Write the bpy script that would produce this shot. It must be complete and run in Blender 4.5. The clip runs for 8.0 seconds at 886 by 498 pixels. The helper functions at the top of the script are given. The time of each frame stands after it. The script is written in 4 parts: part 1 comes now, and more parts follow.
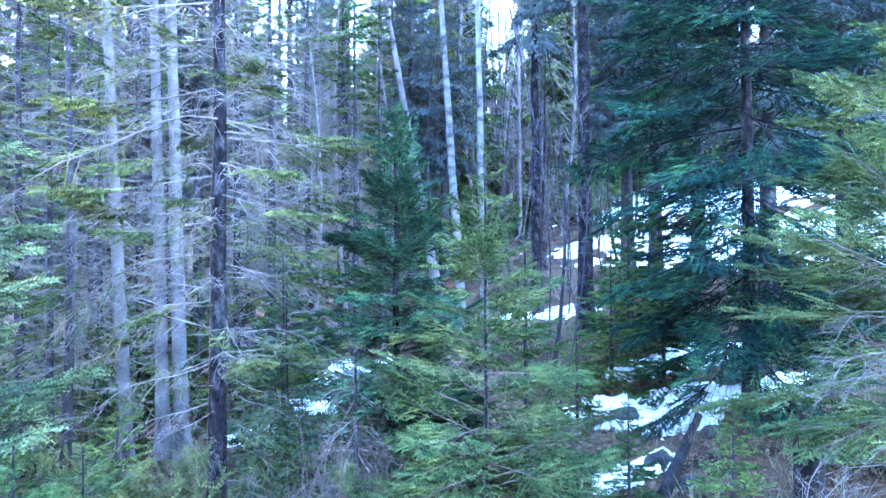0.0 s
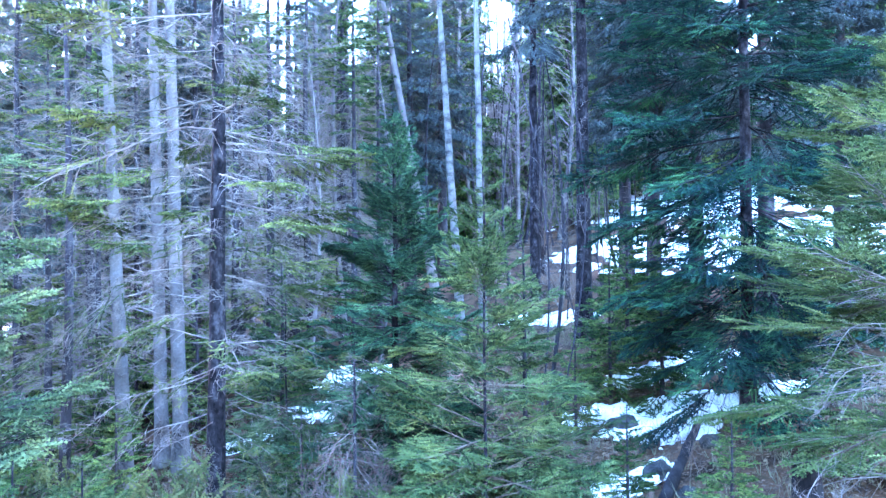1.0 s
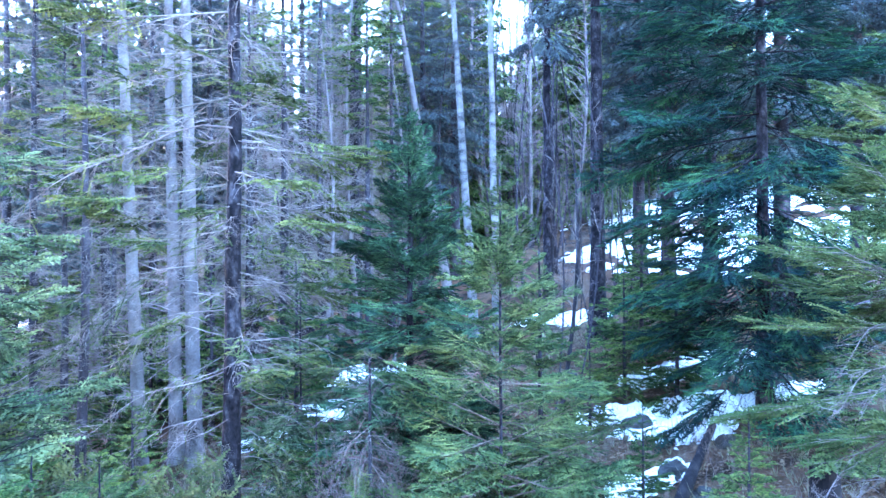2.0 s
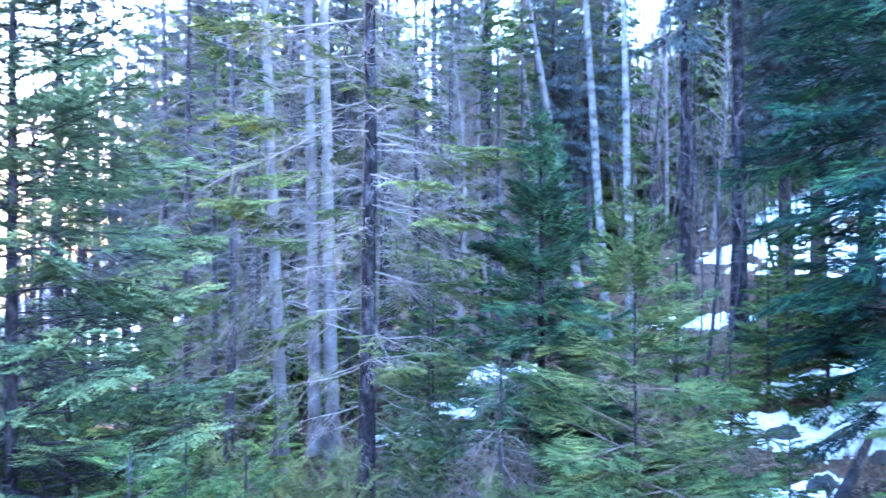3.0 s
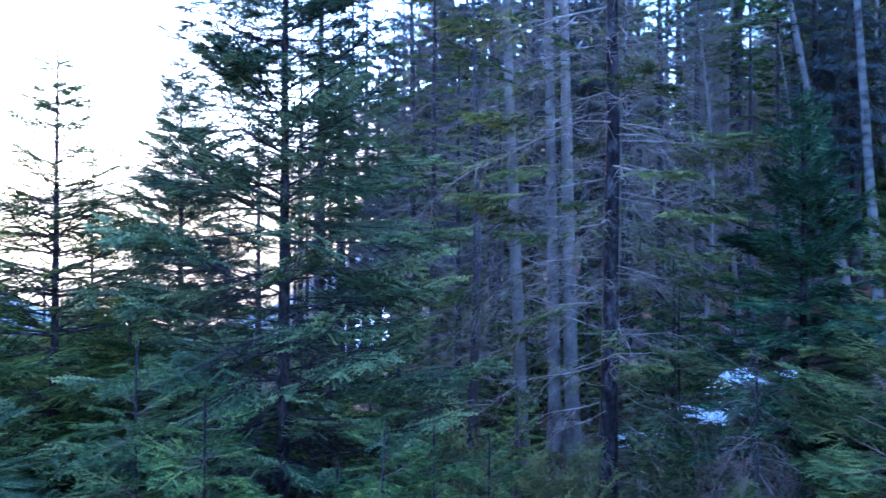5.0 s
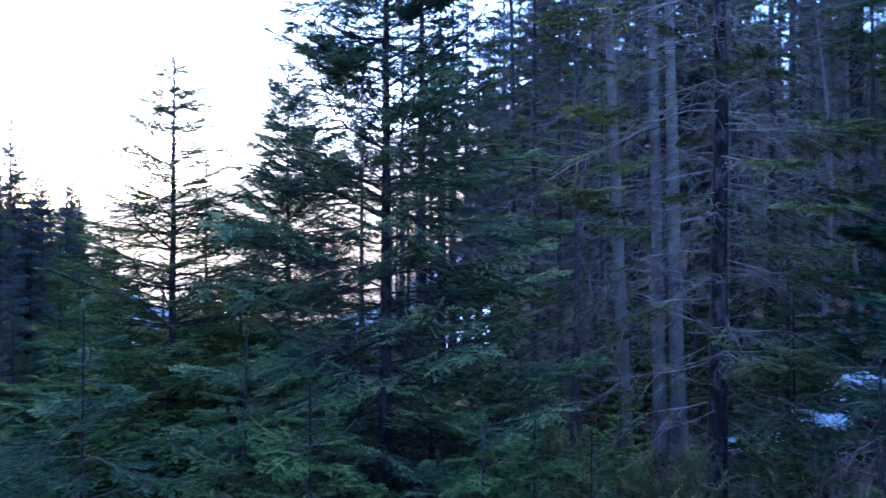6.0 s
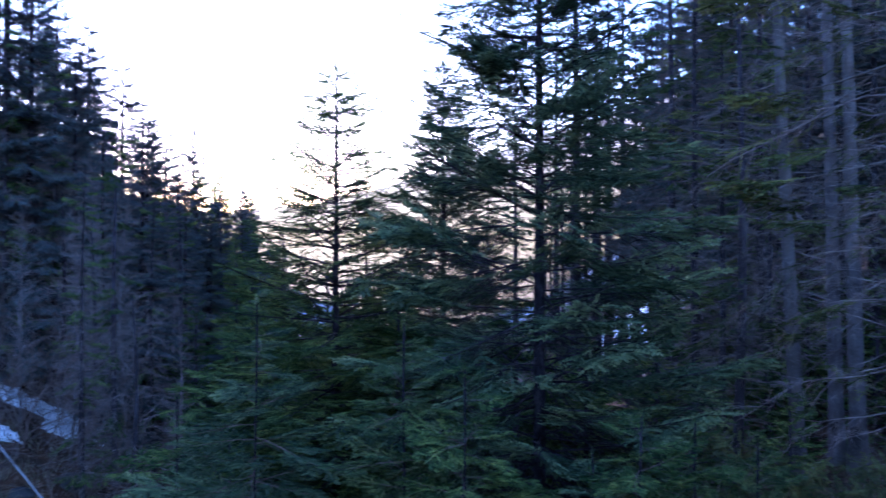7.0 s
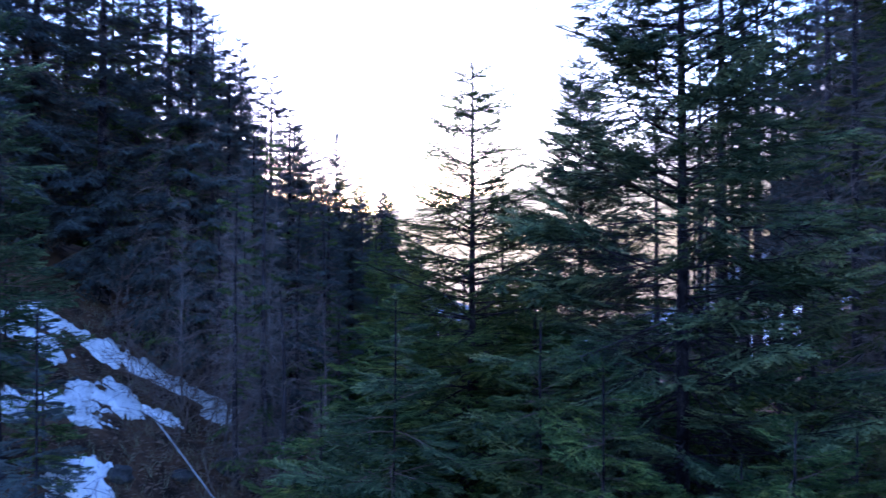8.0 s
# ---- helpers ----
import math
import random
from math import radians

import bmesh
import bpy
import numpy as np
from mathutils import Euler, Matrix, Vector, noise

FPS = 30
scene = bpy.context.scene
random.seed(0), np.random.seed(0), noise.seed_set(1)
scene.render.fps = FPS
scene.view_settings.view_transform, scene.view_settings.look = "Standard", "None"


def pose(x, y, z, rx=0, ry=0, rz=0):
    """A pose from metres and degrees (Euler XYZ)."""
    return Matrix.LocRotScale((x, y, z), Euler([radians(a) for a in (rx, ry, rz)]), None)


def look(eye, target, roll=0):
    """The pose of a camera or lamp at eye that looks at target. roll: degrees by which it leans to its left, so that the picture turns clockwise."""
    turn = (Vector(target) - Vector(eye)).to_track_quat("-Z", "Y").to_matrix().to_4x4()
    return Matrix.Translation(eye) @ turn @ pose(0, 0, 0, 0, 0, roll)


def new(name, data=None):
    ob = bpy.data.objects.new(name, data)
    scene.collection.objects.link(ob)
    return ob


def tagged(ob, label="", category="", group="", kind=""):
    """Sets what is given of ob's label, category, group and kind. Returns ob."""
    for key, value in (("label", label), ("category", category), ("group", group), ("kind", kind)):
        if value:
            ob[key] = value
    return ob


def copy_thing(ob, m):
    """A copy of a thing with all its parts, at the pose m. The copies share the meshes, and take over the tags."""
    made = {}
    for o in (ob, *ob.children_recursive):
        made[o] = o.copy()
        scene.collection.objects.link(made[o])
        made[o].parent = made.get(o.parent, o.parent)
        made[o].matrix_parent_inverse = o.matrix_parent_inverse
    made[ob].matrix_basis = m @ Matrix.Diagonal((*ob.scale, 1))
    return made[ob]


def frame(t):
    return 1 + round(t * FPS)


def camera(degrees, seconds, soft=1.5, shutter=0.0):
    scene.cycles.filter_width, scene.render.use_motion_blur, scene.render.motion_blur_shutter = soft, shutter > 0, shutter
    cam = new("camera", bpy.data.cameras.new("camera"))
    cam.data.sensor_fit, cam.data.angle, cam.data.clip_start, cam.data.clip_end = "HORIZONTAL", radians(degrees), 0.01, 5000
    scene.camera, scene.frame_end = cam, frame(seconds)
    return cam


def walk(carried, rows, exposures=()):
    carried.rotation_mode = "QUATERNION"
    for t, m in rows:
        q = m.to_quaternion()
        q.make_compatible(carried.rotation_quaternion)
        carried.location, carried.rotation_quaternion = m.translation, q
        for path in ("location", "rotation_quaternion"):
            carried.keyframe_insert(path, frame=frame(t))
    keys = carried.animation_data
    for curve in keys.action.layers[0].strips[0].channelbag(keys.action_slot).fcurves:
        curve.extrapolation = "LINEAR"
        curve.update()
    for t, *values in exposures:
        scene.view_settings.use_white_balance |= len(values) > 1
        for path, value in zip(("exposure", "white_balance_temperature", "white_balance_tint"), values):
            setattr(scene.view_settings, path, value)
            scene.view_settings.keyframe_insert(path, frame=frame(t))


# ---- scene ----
cam = camera(58.8, 8.0, soft=1.45, shutter=0.45)
EYE = (0.0, 0.0, 6.0)
# seconds, yaw, pitch, roll, and the drift of the hovering camera in metres
PATH = [
    (0.0, 0.0, 0.72, 0.5, 0.17, -0.07, 0.155), (0.5, -0.05, 0.74, 0.6, 0.17, -0.08, 0.34), (1.0, -0.12, 0.79, 0.53, 0.165, -0.085, 0.312),
    (1.2, -0.2, 0.8, 0.45, 0.155, -0.085, 0.308), (2.3, 2.04, 0.77, 0.16, 0.075, -0.07, 0.285), (2.5, 4.37, 0.77, 0.15, 0.07, -0.07, 0.288),
    (3.0, 10.11, 0.81, 0.11, 0.07, -0.07, 0.296), (3.5, 15.69, 0.83, 0.03, 0.06, -0.06, 0.288), (4.0, 19.83, 0.84, -0.03, 0.035, -0.05, 0.262),
    (4.5, 23.56, 0.82, -0.14, 0.01, -0.045, 0.23), (4.7, 25.02, 0.82, -0.15, 0.0, -0.04, 0.215), (5.8, 33.2, 0.88, -0.12, -0.02, 0.0, 0.09),
    (6.0, 34.61, 0.89, -0.09, -0.01, 0.0, 0.08), (6.5, 39.37, 0.86, -0.06, 0.0, -0.01, 0.062), (7.0, 45.82, 0.83, -0.1, 0.03, -0.03, 0.048),
    (7.5, 50.94, 0.83, -0.13, 0.03, -0.03, 0.02), (8.0, 55.73, 0.8, -0.08, 0.0, 0.0, 0.0),
]
walk(cam, [(t, pose(EYE[0] + x, EYE[1] + y, EYE[2] + z, 90 + p, r, yaw)) for t, yaw, p, r, x, y, z in PATH],
     exposures=[(0.0, 7.46, 5220, 35), (2.5, 7.38, 5280, 38), (3.5, 7.13, 5040, 40), (4.5, 6.04, 4740, 40), (6.0, 4.61, 4670, 45), (8.0, 3.92, 4860, 50)])

# ---- light: dusk sky, the sun just over the end of the valley ----
SUN_AZ, SUN_EL = 58.0, 3.5
world = bpy.data.worlds.new("dusk_sky")
scene.world = world
world.use_nodes = True
wn = world.node_tree
sky = wn.nodes.new("ShaderNodeTexSky")
sky.sky_type, sky.sun_disc = "NISHITA", False
sky.sun_elevation, sky.sun_rotation = radians(SUN_EL), radians(-SUN_AZ)
sky.air_density, sky.dust_density, sky.ozone_density = 1.2, 0.5, 3.0
wn.links.new(sky.outputs[0], wn.nodes["Background"].inputs[0])
wn.nodes["Background"].inputs[1].default_value = 0.15
sun = new("sun", bpy.data.lights.new("sun", "SUN"))
sun.data.energy, sun.data.angle, sun.data.color = 0.5, radians(14), (1.0, 0.86, 0.72)
sa, se = radians(SUN_AZ), radians(SUN_EL)
sun.matrix_basis = look((0, 0, 0), (math.sin(sa) * math.cos(se), -math.cos(sa) * math.cos(se), -math.sin(se)))


# ---- materials ----
def mat(name, stops, scale=6.0, rough=0.85, bump=0.3, fine=60.0, stretch=(1, 1, 1), vary=0.25, clear=0.0, shoots=0.0):
    """A grained surface: a broad and a fine noise mix the colour stops, each object a little lighter or darker."""
    m = bpy.data.materials.new(name)
    m.use_nodes = True
    nt = m.node_tree
    n, l = nt.nodes, nt.links
    bsdf = n["Principled BSDF"]
    co = n.new("ShaderNodeTexCoord")
    mp = n.new("ShaderNodeMapping")
    mp.inputs["Scale"].default_value = stretch
    l.new(co.outputs["Object"], mp.inputs[0])
    big, small = n.new("ShaderNodeTexNoise"), n.new("ShaderNodeTexNoise")
    big.inputs["Scale"].default_value, small.inputs["Scale"].default_value = scale, fine
    big.inputs["Detail"].default_value, small.inputs["Detail"].default_value = 5, 3
    for t in (big, small):
        l.new(mp.outputs[0], t.inputs[0])
    mix = n.new("ShaderNodeMath")
    mix.operation = "MULTIPLY_ADD"
    l.new(small.outputs[0], mix.inputs[0])
    mix.inputs[1].default_value = 0.45
    add = n.new("ShaderNodeMath")
    add.operation = "MULTIPLY_ADD"
    l.new(big.outputs[0], add.inputs[0])
    add.inputs[1].default_value, add.inputs[2].default_value = 1.1, -0.28
    l.new(add.outputs[0], mix.inputs[2])
    ramp = n.new("ShaderNodeValToRGB")
    while len(ramp.color_ramp.elements) < len(stops):
        ramp.color_ramp.elements.new(0.5)
    for e, (at, c) in zip(ramp.color_ramp.elements, stops):
        e.position, e.color = at, (*c, 1)
    l.new(mix.outputs[0], ramp.inputs[0])
    hsv = n.new("ShaderNodeHueSaturation")
    info = n.new("ShaderNodeObjectInfo")
    rng = n.new("ShaderNodeMapRange")
    rng.inputs[3].default_value, rng.inputs[4].default_value = 1 - vary, 1 + vary
    l.new(info.outputs["Random"], rng.inputs[0])
    l.new(rng.outputs[0], hsv.inputs["Value"])
    tone = n.new("ShaderNodeMapRange")
    tone.inputs[3].default_value, tone.inputs[4].default_value = 0.5 + 0.05 * vary, 0.5 - 0.05 * vary
    l.new(info.outputs["Random"], tone.inputs[0])
    l.new(tone.outputs[0], hsv.inputs["Hue"])
    l.new(ramp.outputs[0], hsv.inputs["Color"])
    if shoots:
        geo, old, young = n.new("ShaderNodeNewGeometry"), n.new("ShaderNodeMapRange"), n.new("ShaderNodeHueSaturation")
        old.inputs[3].default_value, old.inputs[4].default_value = 1 - shoots, 1 + shoots
        yellow = n.new("ShaderNodeMapRange")
        yellow.inputs[3].default_value, yellow.inputs[4].default_value = 0.5 + 0.05 * shoots, 0.5 - 0.035 * shoots
        l.new(geo.outputs["Random Per Island"], old.inputs[0])
        l.new(geo.outputs["Random Per Island"], yellow.inputs[0])
        l.new(old.outputs[0], young.inputs["Value"])
        l.new(yellow.outputs[0], young.inputs["Hue"])
        l.new(hsv.outputs[0], young.inputs["Color"])
        hsv = young
    l.new(hsv.outputs[0], bsdf.inputs["Base Color"])
    bsdf.inputs["Roughness"].default_value = rough
    bsdf.inputs["Specular IOR Level"].default_value = 0.1 if rough > 0.8 else 0.3
    if bump:
        b = n.new("ShaderNodeBump")
        b.inputs["Strength"].default_value, b.inputs["Distance"].default_value = bump, 0.02
        l.new(mix.outputs[0], b.inputs["Height"])
        l.new(b.outputs[0], bsdf.inputs["Normal"])
    if clear:
        tr, ms = n.new("ShaderNodeBsdfTranslucent"), n.new("ShaderNodeMixShader")
        l.new(hsv.outputs[0], tr.inputs[0])
        ms.inputs[0].default_value = clear
        l.new(bsdf.outputs[0], ms.inputs[1])
        l.new(tr.outputs[0], ms.inputs[2])
        l.new(ms.outputs[0], n["Material Output"].inputs[0])
    return m


NEEDLE_LIGHT = mat("needles_light", [(0.3, (0.038, 0.064, 0.022)), (0.55, (0.076, 0.103, 0.031)), (0.8, (0.138, 0.156, 0.045))], 2.5, 0.82, 0, 14, vary=0.42, clear=0.25, shoots=0.72)
NEEDLE_PALE = mat("needles_pale", [(0.3, (0.055, 0.085, 0.028)), (0.55, (0.11, 0.142, 0.044)), (0.8, (0.19, 0.21, 0.065))], 2.5, 0.82, 0, 14, vary=0.4, clear=0.3, shoots=0.6)
NEEDLE_MID = mat("needles_mid", [(0.3, (0.032, 0.06, 0.02)), (0.55, (0.072, 0.112, 0.027)), (0.8, (0.138, 0.165, 0.034))], 2.5, 0.82, 0, 14, vary=0.42, clear=0.36, shoots=0.72)
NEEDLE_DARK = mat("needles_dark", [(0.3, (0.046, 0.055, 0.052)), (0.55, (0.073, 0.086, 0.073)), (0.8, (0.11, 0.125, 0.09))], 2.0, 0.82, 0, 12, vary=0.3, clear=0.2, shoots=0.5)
NEEDLE_OLIVE = mat("needles_olive", [(0.3, (0.048, 0.064, 0.02)), (0.55, (0.092, 0.108, 0.027)), (0.8, (0.145, 0.155, 0.038))], 2.5, 0.82, 0, 14, vary=0.42, clear=0.22, shoots=0.72)
LEAF_YELLOW = mat("withered_leaves", [(0.3, (0.06, 0.068, 0.018)), (0.55, (0.115, 0.12, 0.034)), (0.8, (0.19, 0.18, 0.06))], 3, 0.7, 0, 14, vary=0.35, clear=0.3, shoots=0.5)
BARK_DARK = mat("bark_dark", [(0.25, (0.013, 0.01, 0.01)), (0.5, (0.036, 0.028, 0.028)), (0.78, (0.085, 0.072, 0.07))], 5, 0.95, 0.8, 45, (1, 1, 0.45))
NEEDLE_GREEN = mat("needles_green", [(0.3, (0.016, 0.04, 0.022)), (0.55, (0.04, 0.086, 0.036)), (0.8, (0.09, 0.155, 0.055))], 2.5, 0.82, 0, 14, vary=0.42, clear=0.22, shoots=0.72)
# big fir's needles: inner shade and lit shoots are put into these blue-green stops
NEEDLE_SHADED = mat("needles_bluegreen", [(0.32, (0.006, 0.019, 0.021)), (0.5, (0.018, 0.054, 0.032)), (0.7, (0.062, 0.15, 0.046))], 1.1, 0.82, 0, 9, vary=0.4, clear=0.18, shoots=0.75)
NEEDLE_BLUE = mat("needles_blue", [(0.3, (0.036, 0.063, 0.031)), (0.55, (0.073, 0.105, 0.045)), (0.8, (0.13, 0.156, 0.057))], 1.5, 0.82, 0, 12, vary=0.4, clear=0.38, shoots=0.7)
BARK_BLACK = mat("bark_black", [(0.3, (0.004, 0.003, 0.003)), (0.48, (0.016, 0.012, 0.013)), (0.6, (0.036, 0.029, 0.029)), (0.76, (0.08, 0.067, 0.065))], 7, 0.95, 1.0, 24, (1, 1, 0.6))
BARK_GREY = mat("bark_grey", [(0.25, (0.03, 0.023, 0.018)), (0.4, (0.098, 0.076, 0.063)), (0.6, (0.145, 0.117, 0.098)), (0.8, (0.22, 0.182, 0.155))], 2.2, 0.95, 0.6, 26, (1, 1, 0.8))
BARK_PALE = mat("bark_pale", [(0.27, (0.02, 0.017, 0.015)), (0.4, (0.08, 0.066, 0.055)), (0.5, (0.145, 0.124, 0.102)), (0.8, (0.22, 0.19, 0.16))], 3.0, 0.8, 0.35, 28, (1, 1, 1.6), vary=0.12)
TWIG_PALE = mat("twig_pale", [(0.25, (0.075, 0.054, 0.042)), (0.5, (0.172, 0.13, 0.102)), (0.8, (0.31, 0.25, 0.205))], 5, 0.9, 0, 40)
TWIG_BROWN = mat("twig_brown", [(0.25, (0.048, 0.031, 0.022)), (0.5, (0.115, 0.077, 0.054)), (0.8, (0.21, 0.155, 0.115))], 5, 0.9, 0, 40)
# lighter copy of the pale twigs, sunlight on the hillside put into the colour
TWIG_FAR_LIT = mat("twig_far", [(0.25, (0.1, 0.07, 0.055)), (0.5, (0.2, 0.15, 0.122)), (0.8, (0.31, 0.245, 0.205))], 0.5, 0.9, 0, 6)
LITTER = mat("forest_litter", [(0.25, (0.012, 0.007, 0.004)), (0.42, (0.045, 0.024, 0.013)), (0.58, (0.11, 0.056, 0.028)), (0.8, (0.034, 0.03, 0.012))], 1.3, 0.95, 1.0, 22, vary=0)
SNOW = mat("old_snow", [(0.3, (0.74, 0.675, 0.59)), (0.5, (0.87, 0.81, 0.72)), (0.8, (0.92, 0.87, 0.79))], 1.6, 0.6, 0.5, 22, vary=0.04)
# far ground: snow and distance haze are put into this paler colour
FAR_HILL_HAZED = mat("far_hillside", [(0.3, (0.09, 0.085, 0.08)), (0.5, (0.17, 0.165, 0.16)), (0.75, (0.36, 0.35, 0.35))], 0.012, 0.95, 0, 0.12, vary=0)
STONE = mat("mossy_stone", [(0.3, (0.022, 0.02, 0.016)), (0.55, (0.06, 0.055, 0.047)), (0.8, (0.045, 0.05, 0.022))], 3, 0.9, 0.6, 30)
PALE_WOOD = mat("barkless_wood", [(0.25, (0.22, 0.19, 0.16)), (0.5, (0.4, 0.36, 0.31)), (0.8, (0.52, 0.48, 0.43))], 4, 0.8, 0.3, 40)
DEADWOOD = mat("dead_wood", [(0.25, (0.005, 0.004, 0.004)), (0.5, (0.014, 0.011, 0.01)), (0.8, (0.04, 0.033, 0.028))], 4, 0.9, 0.7, 40, (1, 1, 0.3))


# ---- mesh helpers ----
class Soup:
    """Triangles gathered piece by piece, with a material slot for each."""

    def __init__(self):
        self.v, self.f, self.m, self.n = [], [], [], 0

    def add(self, v, f, slot=0):
        v, f = np.asarray(v, float).reshape(-1, 3), np.asarray(f, int).reshape(-1, 3)
        self.v.append(v)
        self.f.append(f + self.n)
        self.m.append(np.full(len(f), slot))
        self.n += len(v)

    def tube(self, pts, radii, sides=3, slot=0):
        pts, rings = [Vector(p) for p in pts], []
        for i, p in enumerate(pts):
            way = (pts[min(i + 1, len(pts) - 1)] - pts[max(i - 1, 0)]).normalized()
            a = way.orthogonal().normalized() if i == 0 else (a - way * a.dot(way)).normalized()
            b = way.cross(a)
            rings += [p + radii[i] * (math.cos(t) * a + math.sin(t) * b) for t in (2 * math.pi * k / sides for k in range(sides))]
        f = []
        for i in range(len(pts) - 1):
            for k in range(sides):
                p, q = i * sides + k, i * sides + (k + 1) % sides
                f += [(p, q, q + sides), (p, q + sides, p + sides)]
        self.add([tuple(r) for r in rings], f, slot)

    def arrays(self):
        if not self.v:
            return np.zeros((0, 3)), np.zeros((0, 3), int), np.zeros(0, int)
        return np.concatenate(self.v), np.concatenate(self.f), np.concatenate(self.m)

    def mesh(self, name, mats, smooth=True):
        return to_mesh(name, *self.arrays(), mats, smooth)


def to_mesh(name, v, f, slots, mats, smooth=True):
    me = bpy.data.meshes.new(name)
    me.vertices.add(len(v))
    me.vertices.foreach_set("co", np.ascontiguousarray(v, np.float32).ravel())
    me.loops.add(3 * len(f))
    me.loops.foreach_set("vertex_index", np.ascontiguousarray(f, np.int32).ravel())
    me.polygons.add(len(f))
    me.polygons.foreach_set("loop_start", np.arange(0, 3 * len(f), 3, dtype=np.int32))
    me.polygons.foreach_set("material_index", np.ascontiguousarray(slots, np.int32))
    me.polygons.foreach_set("use_smooth", np.full(len(f), smooth))
    for m in mats:
        me.materials.append(m)
    me.update(calc_edges=True)
    return me


def child(name, mesh, parent, m=None, label=""):
    ob = new(name, mesh)
    ob.parent = parent
    if m is not None:
        ob.matrix_basis = m
    return tagged(ob, label) if label else ob


def at(az, d):
    """A place in the plan by its bearing, degrees to the left of north, and its distance."""
    return -d * math.sin(radians(az)), d * math.cos(radians(az))


# ---- ground: a side valley that falls away to the north-west between two wooded slopes ----
UX, UY = -math.sin(radians(50)), math.cos(radians(50))
NX, NY = math.cos(radians(50)), math.sin(radians(50))


def smooth(a, b, x):
    t = min(1.0, max(0.0, (x - a) / (b - a)))
    return t * t * (3 - 2 * t)


def ground(x, y):
    p, q = x * UX + y * UY, x * NX + y * NY
    far = math.hypot(x, y)
    z = -0.4 + 0.1 * max(0.0, 4 - abs(q))
    if q > 0:
        z += 0.235 * q - 0.02 * max(0.0, p - 8) * smooth(0, 25, q) + 0.04 * max(0.0, q - 30) * (1 - smooth(20, 80, p)) - 0.26 * max(0.0, q - 300)
    else:
        w = -q
        z += 0.12 * w + 0.62 * max(0.0, w - 5.5) - 0.38 * max(0.0, w - 14) - 0.05 * max(0.0, w - 60) - 0.25 * max(0.0, w - 300)
    z -= 0.13 * max(0.0, p - 22) * (1 - smooth(20, 60 + 0.35 * max(0.0, p), abs(q))) * (1 - smooth(900, 1500, p)) + 120 * smooth(900, 1500, p) * (1 - smooth(300, 900, abs(q)))
    if far < 300:
        k = min(1.0, far / 5)
        z += k * (0.35 * noise.noise((x * 0.22, y * 0.22, 3.0)) + 0.12 * noise.noise((x * 0.9, y * 0.9, 7.0)))
    z += 0.03 * max(0.0, min(far, 400) - 60) * noise.noise((x * 0.008, y * 0.008, 1.0))
    return z


def build_ground():
    radii = [0.0] + [0.5 * k for k in range(1, 90)]
    while radii[-1] < 4500:
        radii.append(radii[-1] * 1.045)
    n = 400
    v = [(0, 0, ground(0, 0))]
    for r in radii[1:]:
        for k in range(n):
            a = 2 * math.pi * k / n
            x, y = r * math.cos(a), r * math.sin(a)
            v.append((x, y, ground(x, y)))
    f, slot = [], []
    for k in range(n):
        f.append((0, 1 + k, 1 + (k + 1) % n))
    for i in range(len(radii) - 2):
        for k in range(n):
            a, b = 1 + i * n + k, 1 + i * n + (k + 1) % n
            f += [(a, a + n, b + n), (a, b + n, b)]
    v = np.array(v)
    f = np.array(f)
    c = v[f].mean(1)
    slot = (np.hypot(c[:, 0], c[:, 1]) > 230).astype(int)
    return tagged(new("ground", to_mesh("ground", v, f, slot, [LITTER, FAR_HILL_HAZED])), "brown forest floor of needles and leaves on valley slopes", "ground", kind="structure")


build_ground()


def snow_patch(az, d, ra, rb, turn, seed):
    """A lobed sheet of old snow, some centimetres thick, on the ground round a place."""
    cx, cy = at(az, d)
    rnd, step = 1.6, 0.09 * max(0.7, max(ra, rb) / 1.8)
    na, nb = int(rnd * ra / step) + 1, int(rnd * rb / step) + 1
    ct, st = math.cos(radians(turn)), math.sin(radians(turn))
    ids, v, f = {}, [], []
    for i in range(-na, na + 1):
        for j in range(-nb, nb + 1):
            u, w = i * step, j * step
            x, y = cx + u * ct - w * st, cy + u * st + w * ct
            m = 0.8 - (u / ra) ** 2 - (w / rb) ** 2 + 1.1 * noise.noise((x * 1.3, y * 1.3, seed)) + 0.9 * noise.noise((x * 3.4, y * 3.4, seed)) + 0.7 * noise.noise((x * 7.5, y * 7.5, seed))
            if m > -0.7:
                ids[i, j] = len(v)
                v.append((x, y, ground(x, y) + (min(0.13, 0.3 * m) if m > 0 else 0.3 * m)))
    for (i, j), a in ids.items():
        b, c, e = ids.get((i + 1, j)), ids.get((i + 1, j + 1)), ids.get((i, j + 1))
        if None not in (b, c, e):
            f += [(a, b, c), (a, c, e)]
    me = to_mesh("snow_patch", np.array(v), np.array(f), np.zeros(len(f), int), [SNOW])
    tagged(new("snow_patch", me), "patch of old thawing snow on the forest floor", "snow", "snow patches", "structure")


